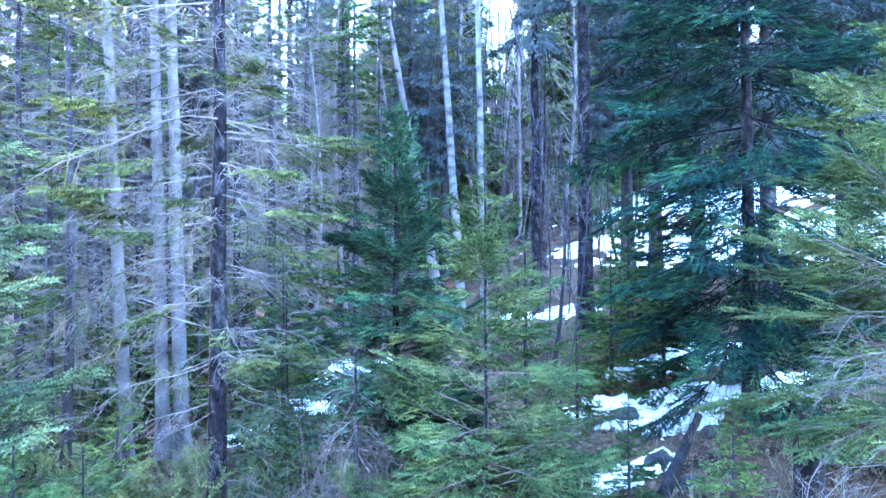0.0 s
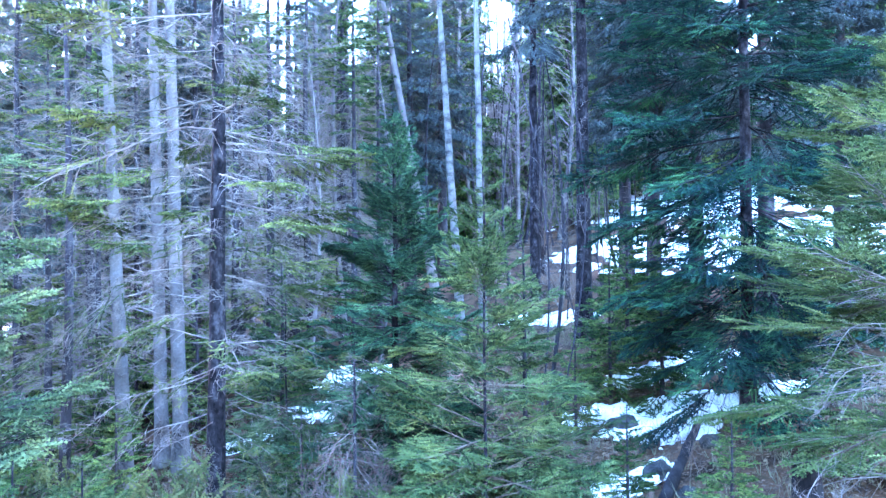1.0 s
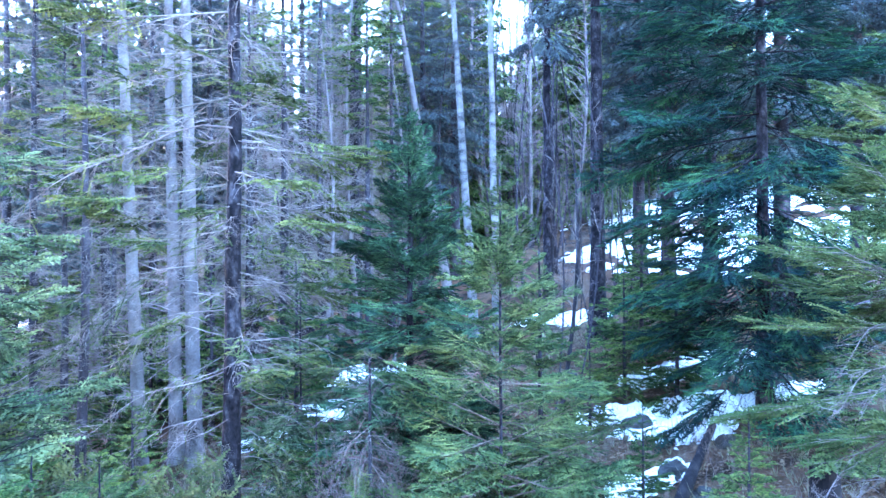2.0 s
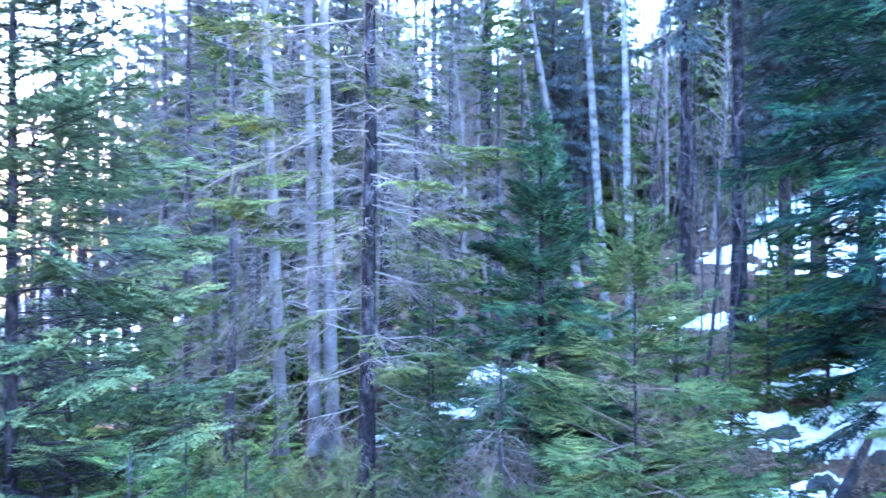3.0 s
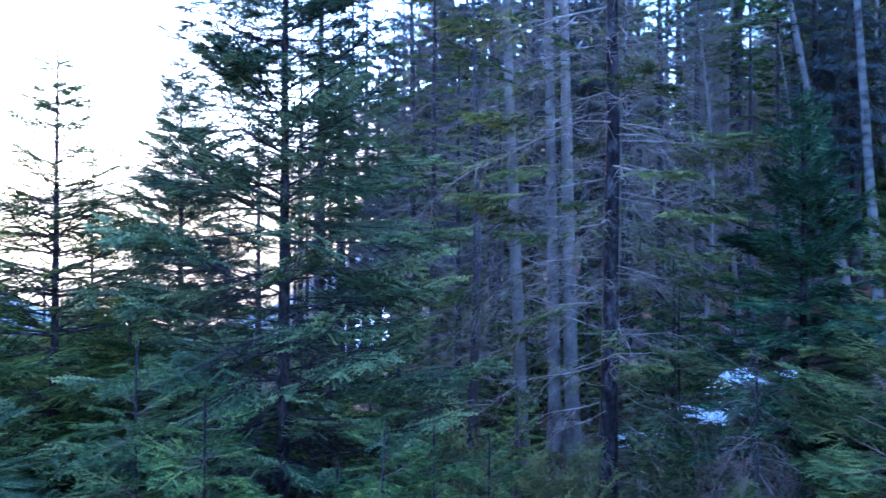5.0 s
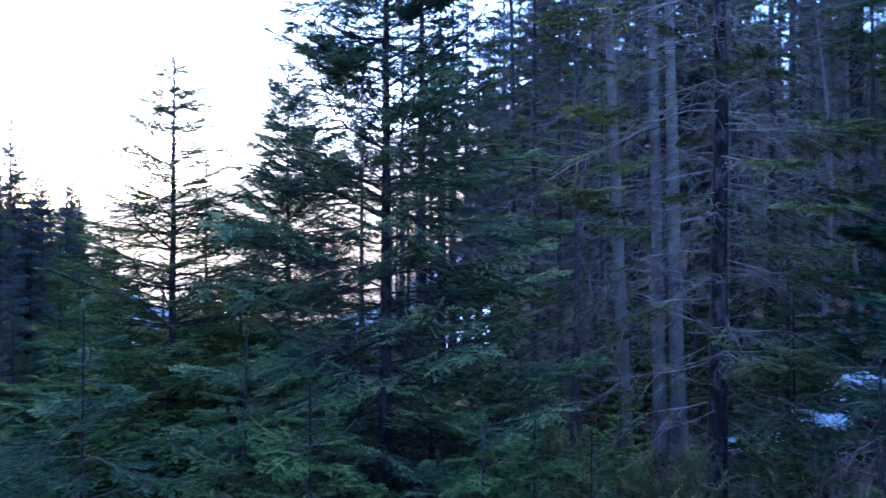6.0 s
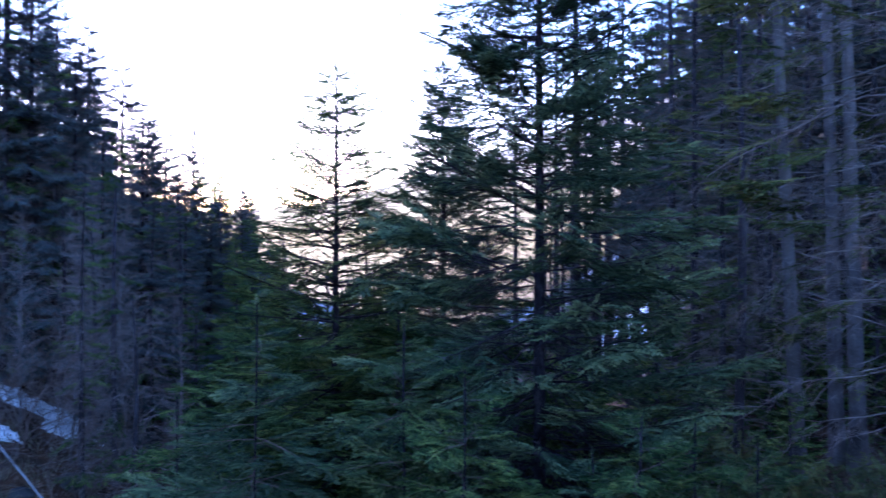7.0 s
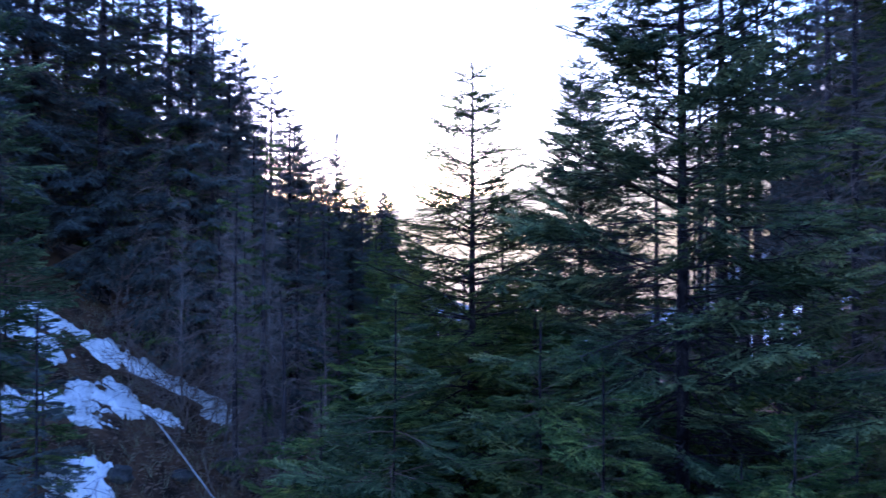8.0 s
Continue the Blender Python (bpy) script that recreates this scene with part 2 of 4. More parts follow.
for row in [(-17.5, 15.7, 0.8, 0.5, 20, 1), (-14.7, 16.5, 1.0, 0.5, 10, 2), (-11.6, 17.0, 0.8, 0.5, 10, 22), (-14.4, 13.9, 0.8, 0.5, 30, 3), (-16.7, 16.9, 1.2, 0.6, 15, 33), (-19.8, 16.6, 0.8, 0.45, 40, 34), (-15.1, 18.7, 0.9, 0.6, 0, 4), (-18.6, 19.5, 1.1, 0.7, 0, 5),
            (-23.4, 17.5, 0.9, 0.45, 0, 21), (-20.5, 33, 6, 3.5, 10, 6), (-26.5, 31, 6, 3.5, -20, 7), (-12.3, 35, 3, 1.6, 0, 12), (-8.1, 25, 1.5, 0.9, 0, 8), (9.1, 19.6, 1.2, 0.6, 0, 9), (8.5, 17.6, 0.7, 0.4, 0, 10),
            (13.1, 18.4, 0.7, 0.4, 0, 11), (14.7, 13.5, 0.4, 0.25, 0, 13), (6.4, 22, 1.2, 0.7, 0, 23), (79.2, 18.8, 1.5, 0.6, 140, 14), (84.4, 20.0, 1.3, 0.6, 93, 15), (80.8, 21.5, 1.6, 0.45, 93, 16),
            (73.0, 21.6, 1.5, 0.35, 93, 17), (76.7, 21.5, 1.5, 0.4, 93, 18), (80.3, 15.4, 1.1, 0.5, 150, 19), (71.0, 21.0, 0.7, 0.3, 93, 20), (75.6, 19.4, 0.7, 0.4, 93, 25), (83.2, 17.6, 0.8, 0.4, 120, 26), (86.0, 17.0, 0.9, 0.6, 50, 24), (-20, 43, 7, 4, 0, 41), (-15, 45, 6, 4, 0, 42), (-26, 42, 7, 4, 0, 43), (32.6, 105, 8, 24, 32, 31), (32.0, 150, 12, 30, 32, 32)]:
    snow_patch(*row)


def distant_mountain():
    """The range that closes the valley, far beyond the wooded slopes: folded ridges, low towards the west. Its material
    emits the pale haze and dusk light.
    """
    crest = [(14, 14.5), (24, 13.0), (32, 11.2), (38, 9.0), (46, 6.6), (52, 4.8), (58, 3.6), (66, 3.2), (76, 4.0)]
    s, nu, nv = Soup(), 260, 40
    v, f = [], []
    for i in range(nu + 1):
        az = 14 + 62 * i / nu
        top = float(np.interp(az, [c[0] for c in crest], [c[1] for c in crest])) + 0.5 * noise.noise((az * 0.35, 0, 5)) + 0.25 * noise.noise((az * 1.4, 0, 8))
        for j in range(nv + 1):
            t = j / nv
            d = 2300 - 900 * (1 - t) + 160 * noise.noise((az * 0.5, t * 4, 2)) * (1 - t)
            x, y = at(az, d)
            v.append((x, y, -160 + t * (166 + math.tan(radians(top)) * d)))
    for i in range(nu):
        for j in range(nv):
            a = i * (nv + 1) + j
            f += [(a, a + nv + 1, a + nv + 2), (a, a + nv + 2, a + 1)]
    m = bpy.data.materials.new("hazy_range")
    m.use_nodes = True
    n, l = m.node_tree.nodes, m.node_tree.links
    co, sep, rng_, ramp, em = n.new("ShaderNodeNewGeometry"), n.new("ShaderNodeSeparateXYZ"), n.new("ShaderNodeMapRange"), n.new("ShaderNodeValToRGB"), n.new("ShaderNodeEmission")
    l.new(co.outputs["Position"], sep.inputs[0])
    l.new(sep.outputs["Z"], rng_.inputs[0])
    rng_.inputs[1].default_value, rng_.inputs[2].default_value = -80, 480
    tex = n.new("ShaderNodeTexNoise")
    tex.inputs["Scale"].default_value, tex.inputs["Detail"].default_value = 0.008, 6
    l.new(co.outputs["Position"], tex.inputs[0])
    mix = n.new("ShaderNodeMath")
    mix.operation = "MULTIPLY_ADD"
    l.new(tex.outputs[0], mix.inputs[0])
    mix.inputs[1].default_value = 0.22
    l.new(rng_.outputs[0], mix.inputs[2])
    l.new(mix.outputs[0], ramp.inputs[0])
    # haze and dusk light as emitted colour, peach below and whiter on top
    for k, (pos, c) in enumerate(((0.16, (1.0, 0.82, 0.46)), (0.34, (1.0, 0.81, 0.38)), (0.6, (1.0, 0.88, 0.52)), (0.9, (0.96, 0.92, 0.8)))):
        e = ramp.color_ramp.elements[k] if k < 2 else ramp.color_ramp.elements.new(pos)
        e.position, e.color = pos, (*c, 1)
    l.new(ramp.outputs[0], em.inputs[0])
    # the emission weakens eastwards, away from the sunset
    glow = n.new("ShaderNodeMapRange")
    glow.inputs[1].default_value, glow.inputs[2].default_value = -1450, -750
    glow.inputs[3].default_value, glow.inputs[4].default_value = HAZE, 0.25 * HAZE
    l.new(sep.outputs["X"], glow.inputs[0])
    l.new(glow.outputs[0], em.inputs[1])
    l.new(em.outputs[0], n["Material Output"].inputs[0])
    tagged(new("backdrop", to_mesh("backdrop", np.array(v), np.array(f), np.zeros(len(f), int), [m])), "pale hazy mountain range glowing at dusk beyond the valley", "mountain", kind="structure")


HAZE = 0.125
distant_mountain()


# ---- branches: built once at unit length along x, then shared ----
def needle_row(s, rng, a, way, length, every, size, wide, slot=1, tilt=0.3):
    """A shoot from a along way, with needles in two close combs and a third one on top, in one piece."""
    way = way.normalized()
    side = way.cross(Vector((0, 0, 1)))
    side = side.normalized() if side.length > 0.1 else Vector((1, 0, 0))
    up = side.cross(way)
    steps = max(2, round(length / every))
    v = [a + way * (length * i / steps) for i in range(steps + 1)] + [a + way * (length + size * 0.9)]
    f = []
    spin = rng.uniform(-0.35, 0.35)
    side, up = side + up * spin, up - side * spin
    for i in range(steps + 1):
        z0 = size * (1 - 0.4 * (i / steps) ** 2)
        for k in (-1, 1, 0):
            lift = tilt if k else rng.choice((1.0, 1.0, -0.8))
            out = side * (k + rng.uniform(-0.2, 0.2)) + way * rng.uniform(0.5, 1.1) + up * (lift + rng.uniform(-0.2, 0.2))
            f.append((i, i + 1, len(v)))
            v.append(v[i] + way * (0.3 * length / steps) + out.normalized() * z0 * rng.uniform(0.75, 1.2))
    s.add([tuple(q) for q in v], f, slot)


def fir_branch(seed, twigs=12, every=0.022, size=0.042, wide=0.012, sub=4, inner=0.12, droop=0.12, hang=0.0, sag=0.0, reach=1.0, thick=1.0, bare=0, flat=1.0):
    """A bough: a bowed limb with side shoots like fingers that fork again, needles on all of them; the inner part may hold bare dead twigs."""
    rng = random.Random(seed)
    s = Soup()
    bow, lift, ph = rng.uniform(-0.09, 0.09), rng.uniform(0.0, 0.1), rng.uniform(0, 6)

    def axis(t):
        return Vector((t, bow * math.sin(math.pi * t) + 0.015 * math.sin(7 * t + ph), -droop * t * t + (0.5 * droop + lift) * t ** 4 - sag * math.sin(math.pi * t)))

    def shoot(p, way, long, forks):
        bent = (way + Vector((rng.uniform(0, 0.35), rng.uniform(-0.15, 0.15), rng.uniform(-0.15, 0.12)))).normalized()
        mid = p + way * long * 0.5
        end = mid + bent * long * 0.5
        s.tube([p, mid, end], [0.0026 * thick, 0.0019 * thick, 0.0009 * thick], 3)
        needle_row(s, rng, p + way * long * 0.12, way, long * 0.38, every, size, wide)
        needle_row(s, rng, mid, bent, long * 0.5, every, size, wide)
        for j in range(forks):
            for kk in (-1, 1):
                u = 0.2 + 0.72 * (j + rng.random()) / forks
                l2 = (0.5 * long * (1 - u) + 0.04) * rng.uniform(0.65, 1.25)
                base = p.lerp(mid, u * 2) if u < 0.5 else mid.lerp(end, u * 2 - 1)
                w2 = (way + kk * rng.uniform(0.6, 1.0) * way.cross(Vector((0, 0, 1))) + Vector((0, 0, rng.uniform(-0.2, 0.12) - hang))).normalized()
                needle_row(s, rng, base, w2, l2, every * 1.15, size * 0.92, wide)

    s.tube([axis(t / 6) for t in range(7)], [0.0075 * thick * (1 - t / 6.8) for t in range(7)], 4)
    for t0, t1 in ((max(inner, 0.4), 0.6), (0.6, 0.8), (0.8, 1.0)):
        if t0 < t1:
            needle_row(s, rng, axis(t0), axis(t1) - axis(t0), (axis(t1) - axis(t0)).length, every, size, wide)
    for i in range(twigs):
        t = inner + (0.96 - inner) * (i + rng.uniform(0, 0.8)) / twigs
        for k in (-1, 1):
            if rng.random() < 0.1:
                continue
            long = 0.46 * reach * (1 - t) ** 0.62 * min(1.0, 0.5 + t / 0.3) * rng.uniform(0.6, 1.2) + 0.05
            ang = radians(rng.uniform(36, 64))
            way = Vector((math.cos(ang), k * math.sin(ang), flat * rng.uniform(-0.26, 0.1) - hang)).normalized()
            shoot(axis(t), way, long, sub)
    for i in range(bare):
        a = axis(0.08 + (inner + 0.1) * rng.random())
        for _ in range(3):
            way = Vector((rng.uniform(0.2, 1), rng.uniform(-1, 1), rng.uniform(-0.7, 0.25))).normalized()
            l = rng.uniform(0.08, 0.3)
            s.tube([a, a + way * l * 0.6, a + way * l + Vector((0.04, 0, -0.03))], [0.0024 * thick, 0.0017 * thick, 0.0008 * thick], 3)
            a = a + way * l * rng.uniform(0.3, 0.6)
    return s.arrays()


def bare_branch(seed, twigs=12, arch=0.25, tip_green=0.0, fine=1.0, thick=0.5, tuft=0.026):
    """A dead or leafless branch: a crooked arching limb with side twigs, now and then a tuft of needles at the tips."""
    rng = random.Random(seed)
    s = Soup()
    ph = rng.uniform(0, 6)

    def axis(t):
        return Vector((t, 0.05 * math.sin(5 * t + ph), arch * (0.9 * t - 1.7 * t * t) + 0.025 * math.sin(9 * t + ph)))

    s.tube([axis(t / 9) for t in range(10)], [thick * (0.0095 * (1 - t / 10) + 0.0012) for t in range(10)], 4)
    for i in range(twigs):
        t = 0.2 + 0.78 * (i + rng.random()) / twigs
        k = rng.choice((-1, 1))
        long = (0.12 + 0.34 * (1 - t)) * rng.uniform(0.5, 1.3)
        ang = radians(rng.uniform(30, 70))
        way = Vector((math.cos(ang), k * math.sin(ang) * rng.uniform(0.5, 1), rng.uniform(-0.6, 0.35)))
        a = axis(t)
        mid = a + way * long * 0.5 + Vector((0, 0, rng.uniform(-0.02, 0.035)))
        end = mid + (way + Vector((rng.uniform(-0.3, 0.3), rng.uniform(-0.3, 0.3), rng.uniform(-0.4, 0.3)))) * long * 0.5
        s.tube([a, mid, end], [0.0036 * thick, 0.0025 * thick, 0.0012 * thick], 3)
        for j in range(int(3 * fine)):
            u = rng.uniform(0.2, 0.95)
            b = a.lerp(mid, u * 2) if u < 0.5 else mid.lerp(end, u * 2 - 1)
            w2 = (way + Vector((rng.uniform(-0.8, 0.8), rng.uniform(-0.9, 0.9), rng.uniform(-0.8, 0.4)))).normalized()
            l2 = long * rng.uniform(0.15, 0.45)
            s.tube([b, b + w2 * l2 * 0.6, b + w2 * l2 + Vector((0, 0, -0.02 * rng.random()))], [0.0022 * thick, 0.0016 * thick, 0.001 * thick], 3)
            if rng.random() < tip_green:
                needle_row(s, rng, b, w2, l2 * 1.2, tuft, tuft, 0)
        if rng.random() < tip_green:
            needle_row(s, rng, mid, end - mid, long * 0.6, tuft, tuft, 0)
            needle_row(s, rng, end, Vector((0.5, 0.7 * k, 0.0)), 0.09, tuft, tuft, 0)
            needle_row(s, rng, end, Vector((0.8, -0.5 * k, -0.1)), 0.09, tuft, tuft, 0)
    return s.arrays()


def far_branch(seed):
    """A bough far off: a stick and a dozen broad tufts."""
    rng = random.Random(seed)
    s = Soup()
    s.tube([(0, 0, 0), (0.5, 0, -0.03), (1, 0, -0.15)], [0.012, 0.008, 0.002], 3)
    for i in range(14):
        t = 0.1 + 0.89 * i / 13
        k = (-1) ** i
        a = Vector((t, 0, -0.15 * t * t))
        out = Vector((0.6, 0.8 * k, rng.uniform(-0.45, 0.1))) * (0.1 + 0.42 * (1 - t) ** 0.6)
        s.add([tuple(a - Vector((0.06, 0, 0))), tuple(a + Vector((0.07, 0, rng.uniform(-0.05, 0.05)))), tuple(a + out)], [(0, 1, 2)], 1)
    return s.arrays()


def boughs(seed, rows, **more):
    """A family of branches for short, middling and long limbs, so that the needles stay of one size."""
    return {limit: [fir_branch(seed + 10 * n + k, twigs, every, size, wide, sub, droop=d, **more) for k, d in enumerate(droops)] for n, (limit, twigs, every, size, wide, sub, droops) in enumerate(rows)}


FIR_FINE = boughs(100, [(1.0, 7, 0.044, 0.042, 0, 2, (0.05, 0.12, 0.2)), (2.0, 10, 0.022, 0.021, 0, 3, (0.08, 0.18, 0.02, 0.26)), (9, 12, 0.015, 0.0135, 0, 3, (0.1, 0.2, 0.05))])
FIR_MID = boughs(200, [(1.0, 6, 0.07, 0.075, 0, 1, (0.1, 0.2)), (2.0, 7, 0.04, 0.042, 0, 2, (0.1, 0.2, 0.05)), (9, 9, 0.028, 0.028, 0, 2, (0.16, 0.26, 0.1))])
FIR_LONG = boughs(300, [(2.0, 9, 0.026, 0.027, 0, 3, (0.12, 0.24, 0.05)), (9, 11, 0.017, 0.0165, 0, 4, (0.12, 0.25, 0.05))], inner=0.36, sag=0.05, bare=6)
FIR_THIN = boughs(400, [(1.0, 8, 0.04, 0.042, 0, 1, (-0.15, -0.08)), (9, 11, 0.019, 0.017, 0, 1, (-0.14, -0.05, 0.0, -0.1))], inner=0.12, reach=0.95, thick=1.7)
SPRUCE = boughs(500, [(1.0, 8, 0.07, 0.08, 0, 1, (0.25, 0.35)), (9, 12, 0.036, 0.03, 0, 2, (0.3, 0.4, 0.25))], hang=0.42)
SPRUCE_FAR = boughs(600, [(9, 9, 0.07, 0.055, 0, 1, (0.3, 0.4, 0.2))], hang=0.5)
FIR_FLAT = boughs(700, [(1.0, 8, 0.04, 0.04, 0, 3, (0.08, 0.16, 0.24)), (2.0, 11, 0.024, 0.025, 0, 4, (0.1, 0.2, 0.28, 0.14)), (9, 13, 0.016, 0.0165, 0, 4, (0.14, 0.22, 0.08))], inner=0.16, reach=1.1, flat=0.9, bare=3)
SPRAY = boughs(800, [(9, 7, 0.021, 0.021, 0, 3, (0.1, 0.22, 0.02, 0.16))], inner=0.5, reach=0.85, sag=0.03, bare=12)
FIR_FAR = [far_branch(50 + k) for k in range(3)]


def tier(kind, length):
    return kind if isinstance(kind, list) else next(v for limit, v in kind.items() if length <= limit or limit == 9)


BARE = [bare_branch(60 + k, 16, arch, fine=1.4) for k, arch in enumerate((0.1, 0.3, 0.5, 0.2, 0.4))]
MOSSY = [bare_branch(70 + k, 13, arch, 0.6, tuft=0.016) for k, arch in enumerate((0.1, 0.3, 0.2))]
LIMB = [bare_branch(100 + k, 18, 0.3, 0.25, 1.6, 0.42, 0.009) for k in range(2)]
LEAFY = [bare_branch(120 + k, 15, arch, 0.85, 1.6, 0.42, 0.022) for k, arch in enumerate((0.2, 0.4, 0.3))]
BARE_MID = [bare_branch(90 + k, 11, arch, 0.0, 1.0, 0.9) for k, arch in enumerate((0.1, 0.35, 0.25))]
BARE_FAR = [bare_branch(80 + k, 9, 0.3, 0, 0.7, 0.75) for k in range(3)]

WOOD_OF, LEAF_OF = {}, {}


def branch_meshes(kind, i, wood, leaf):
    """The wood and the needle mesh of a branch, made once for each pair of materials."""
    v, f, m = kind[i]
    key = (id(kind), i, wood.name)
    if key not in WOOD_OF:
        WOOD_OF[key] = pick(v, f, m == 0, "branch", wood)
    key2 = (id(kind), i, leaf.name)
    if key2 not in LEAF_OF:
        LEAF_OF[key2] = pick(v, f, m == 1, "needles", leaf) if (m == 1).any() else None
    return WOOD_OF[key], LEAF_OF[key2]


def pick(v, f, keep, name, material):
    f = f[keep]
    used, back = np.unique(f, return_inverse=True)
    return to_mesh(name, v[used], back.reshape(-1, 3), np.zeros(len(f), int), [material], name == "branch")


def stem(s, h, r, lean=(0, 0), bend=0.0, sides=10, seed=0, slot=0, flare=0.5, step=0.5):
    """A tapered trunk from just under the ground; returns the middle line as a function of height."""
    def mid(z):
        t = z / h
        return Vector((lean[0] * z + bend * math.sin(math.pi * t) + 0.03 * noise.noise((z * 0.5, seed, 0)), lean[1] * z + 0.03 * noise.noise((z * 0.5, seed, 9)), z))

    n = max(4, int(h / step))
    zs = [-0.4] + [h * (k / n) for k in range(n + 1)]
    pts, rad = [mid(z) for z in zs], []
    for z in zs:
        t = min(1, max(0, z / h))
        rad.append(r * ((1 - t) ** 0.85 * (1 + flare * math.exp(-max(0, z) / (2.5 * r + 0.1))) * (1 + 0.07 * noise.noise((z * 1.7, seed, 4)))) + 0.012)
    s.tube(pts, rad, sides, slot)
    return mid


def root_at(name, az, d, label, category, group="", sink=0.0):
    x, y = at(az, d)
    ob = new(name)
    ob.empty_display_size = 0.2
    ob.matrix_basis = pose(x, y, ground(x, y) - sink)
    return tagged(ob, label, category, group)


def limb_plan(rng, h, low, top, most, spacing, per, shape, up, loose=1.0):
    """Whorls from low to top: height, bearing, length and rise of each branch."""
    z = low
    while z < h * top:
        t = (z - low) / max(0.1, h - low)
        reach = most * shape(t)
        turn = rng.uniform(0, 6.28)
        for k in range(per):
            if reach > 0.08:
                yield z + rng.uniform(-0.5, 0.5) * spacing * loose, turn + 6.28 * (k + rng.uniform(-0.3, 0.3)) / per, reach * (0.9 + rng.uniform(-0.3, 0.25) * loose), up(t) + rng.uniform(-18, 18) * loose, t
        z += spacing * rng.uniform(0.8, 1.2)


def cone(t):
    return (1 - t) ** 0.8 + 0.02


def full(t):
    return min(1, 0.75 + 2 * t) * (1 - t) ** 0.65 + 0.02


def pose_limb(p, turn, rise, length, roll, wide=1.0):
    return Matrix.Translation(p) @ Euler((radians(roll), -radians(rise), turn), "XYZ").to_matrix().to_4x4() @ Matrix.Diagonal((length, length * wide, length, 1))


def hero(name, label, az, d, h, r, kinds, wood, twig, leaf, low=0.6, top=0.985, most=1.6, spacing=0.35, per=5, shape=cone, up=lambda t: -12 + 55 * t,
         lean=(0, 0), bend=0.0, seed=1, group="", extra=(), category="tree", leader=True, tidy=1.0, roll=24):
    """A tree near the camera: trunk, and every branch an object with its needles."""
    rng = random.Random(seed)
    root = root_at(name, az, d, label, category, group)
    s = Soup()
    mid = stem(s, h, r, lean, bend, 12, seed)
    child("trunk", s.mesh("trunk", [wood]), root)
    rows = [(z, a, l, e, t, None) for z, a, l, e, t in limb_plan(rng, h, low, top, most, spacing, per, shape, up, tidy)]
    rows += [(z, radians(a), l, e, z / h, k) for z, a, l, e, k in extra]
    for z, turn, length, rise, t, kind in rows:
        kind = kind or kinds(t, rng)
        if kind is None:
            continue
        kind = tier(kind, length)
        w, n = branch_meshes(kind, rng.randrange(len(kind)), twig, leaf)
        b = child("branch", w, root, pose_limb(mid(z), turn, rise, length, rng.uniform(-roll, roll), rng.uniform(0.75, 1.1)))
        if n:
            child("needles", n, b)
    if leader and leaf:
        w, n = branch_meshes(FIR_THIN[1.0], 0, twig, leaf)
        b = child("branch", w, root, pose_limb(mid(h * 0.97), 0, 88, 0.05 * h, 0, 0.6))
        child("needles", n, b)
    return root


def grown(name, label, h, r, kinds, mats, low, top, most, spacing, per, shape=cone, up=lambda t: -12 + 50 * t, lean=(0, 0), bend=0.0, seed=1, sides=8, category="tree", group=""):
    """A tree of the wood behind: trunk and crown, built once and copied."""
    rng = random.Random(seed)
    root = tagged(new(name), label, category, group)
    s = Soup()
    mid = stem(s, h, r, lean, bend, sides, seed, step=0.8)
    child("trunk", s.mesh("trunk", [mats[0]]), root)
    c = Soup()
    for z, turn, length, rise, t in limb_plan(rng, h, low, top, most, spacing, per, shape, up):
        kind = kinds(t, rng)
        if kind is None:
            continue
        kind = tier(kind, length)
        v, f, m = kind[rng.randrange(len(kind))]
        mx = np.array(pose_limb(mid(z), turn, rise, length, rng.uniform(-12, 12), rng.uniform(0.8, 1.1)))
        v = v @ mx[:3, :3].T + mx[:3, 3]
        for slot in (0, 1):
            if (m == slot).any():
                g = f[m == slot]
                used, back = np.unique(g, return_inverse=True)
                c.add(v[used], back.reshape(-1, 3), slot)
    child("crown", c.mesh("crown", [mats[1], mats[2]], False), root)
    return root


def stand(first, rows, used):
    """Sets copies of a grown tree at bearings and distances, scaled by their heights; the first row takes the tree itself."""
    for az, d, size, turn in rows:
        x, y = at(az, d)
        m = pose(x, y, ground(x, y) - 0.1, 0, 0, turn)
        if first.name not in used:
            used.add(first.name)
            ob = first
            ob.matrix_basis = m
        else:
            ob = copy_thing(first, m)
        ob.scale = (size, size, size)


USED = set()
always = lambda kind: (lambda t, rng: kind)


def dying(green_from, p_bare=0.85, p_moss=0.25, green=FIR_MID):
    """Bare dead limbs below, needles from a height on."""
    def choose(t, rng):
        if t > green_from + rng.uniform(-0.1, 0.1):
            return green
        x = rng.random()
        if green is SPRUCE or green is FIR_MID:
            return BARE_MID if x < p_moss + p_bare else None
        return SPRAY if x < 0.5 * p_moss else MOSSY if x < p_moss else BARE if x < p_moss + p_bare else None
    return choose


loose = lambda t, rng: BARE if t < 0.55 and rng.random() < 0.22 else FIR_FINE

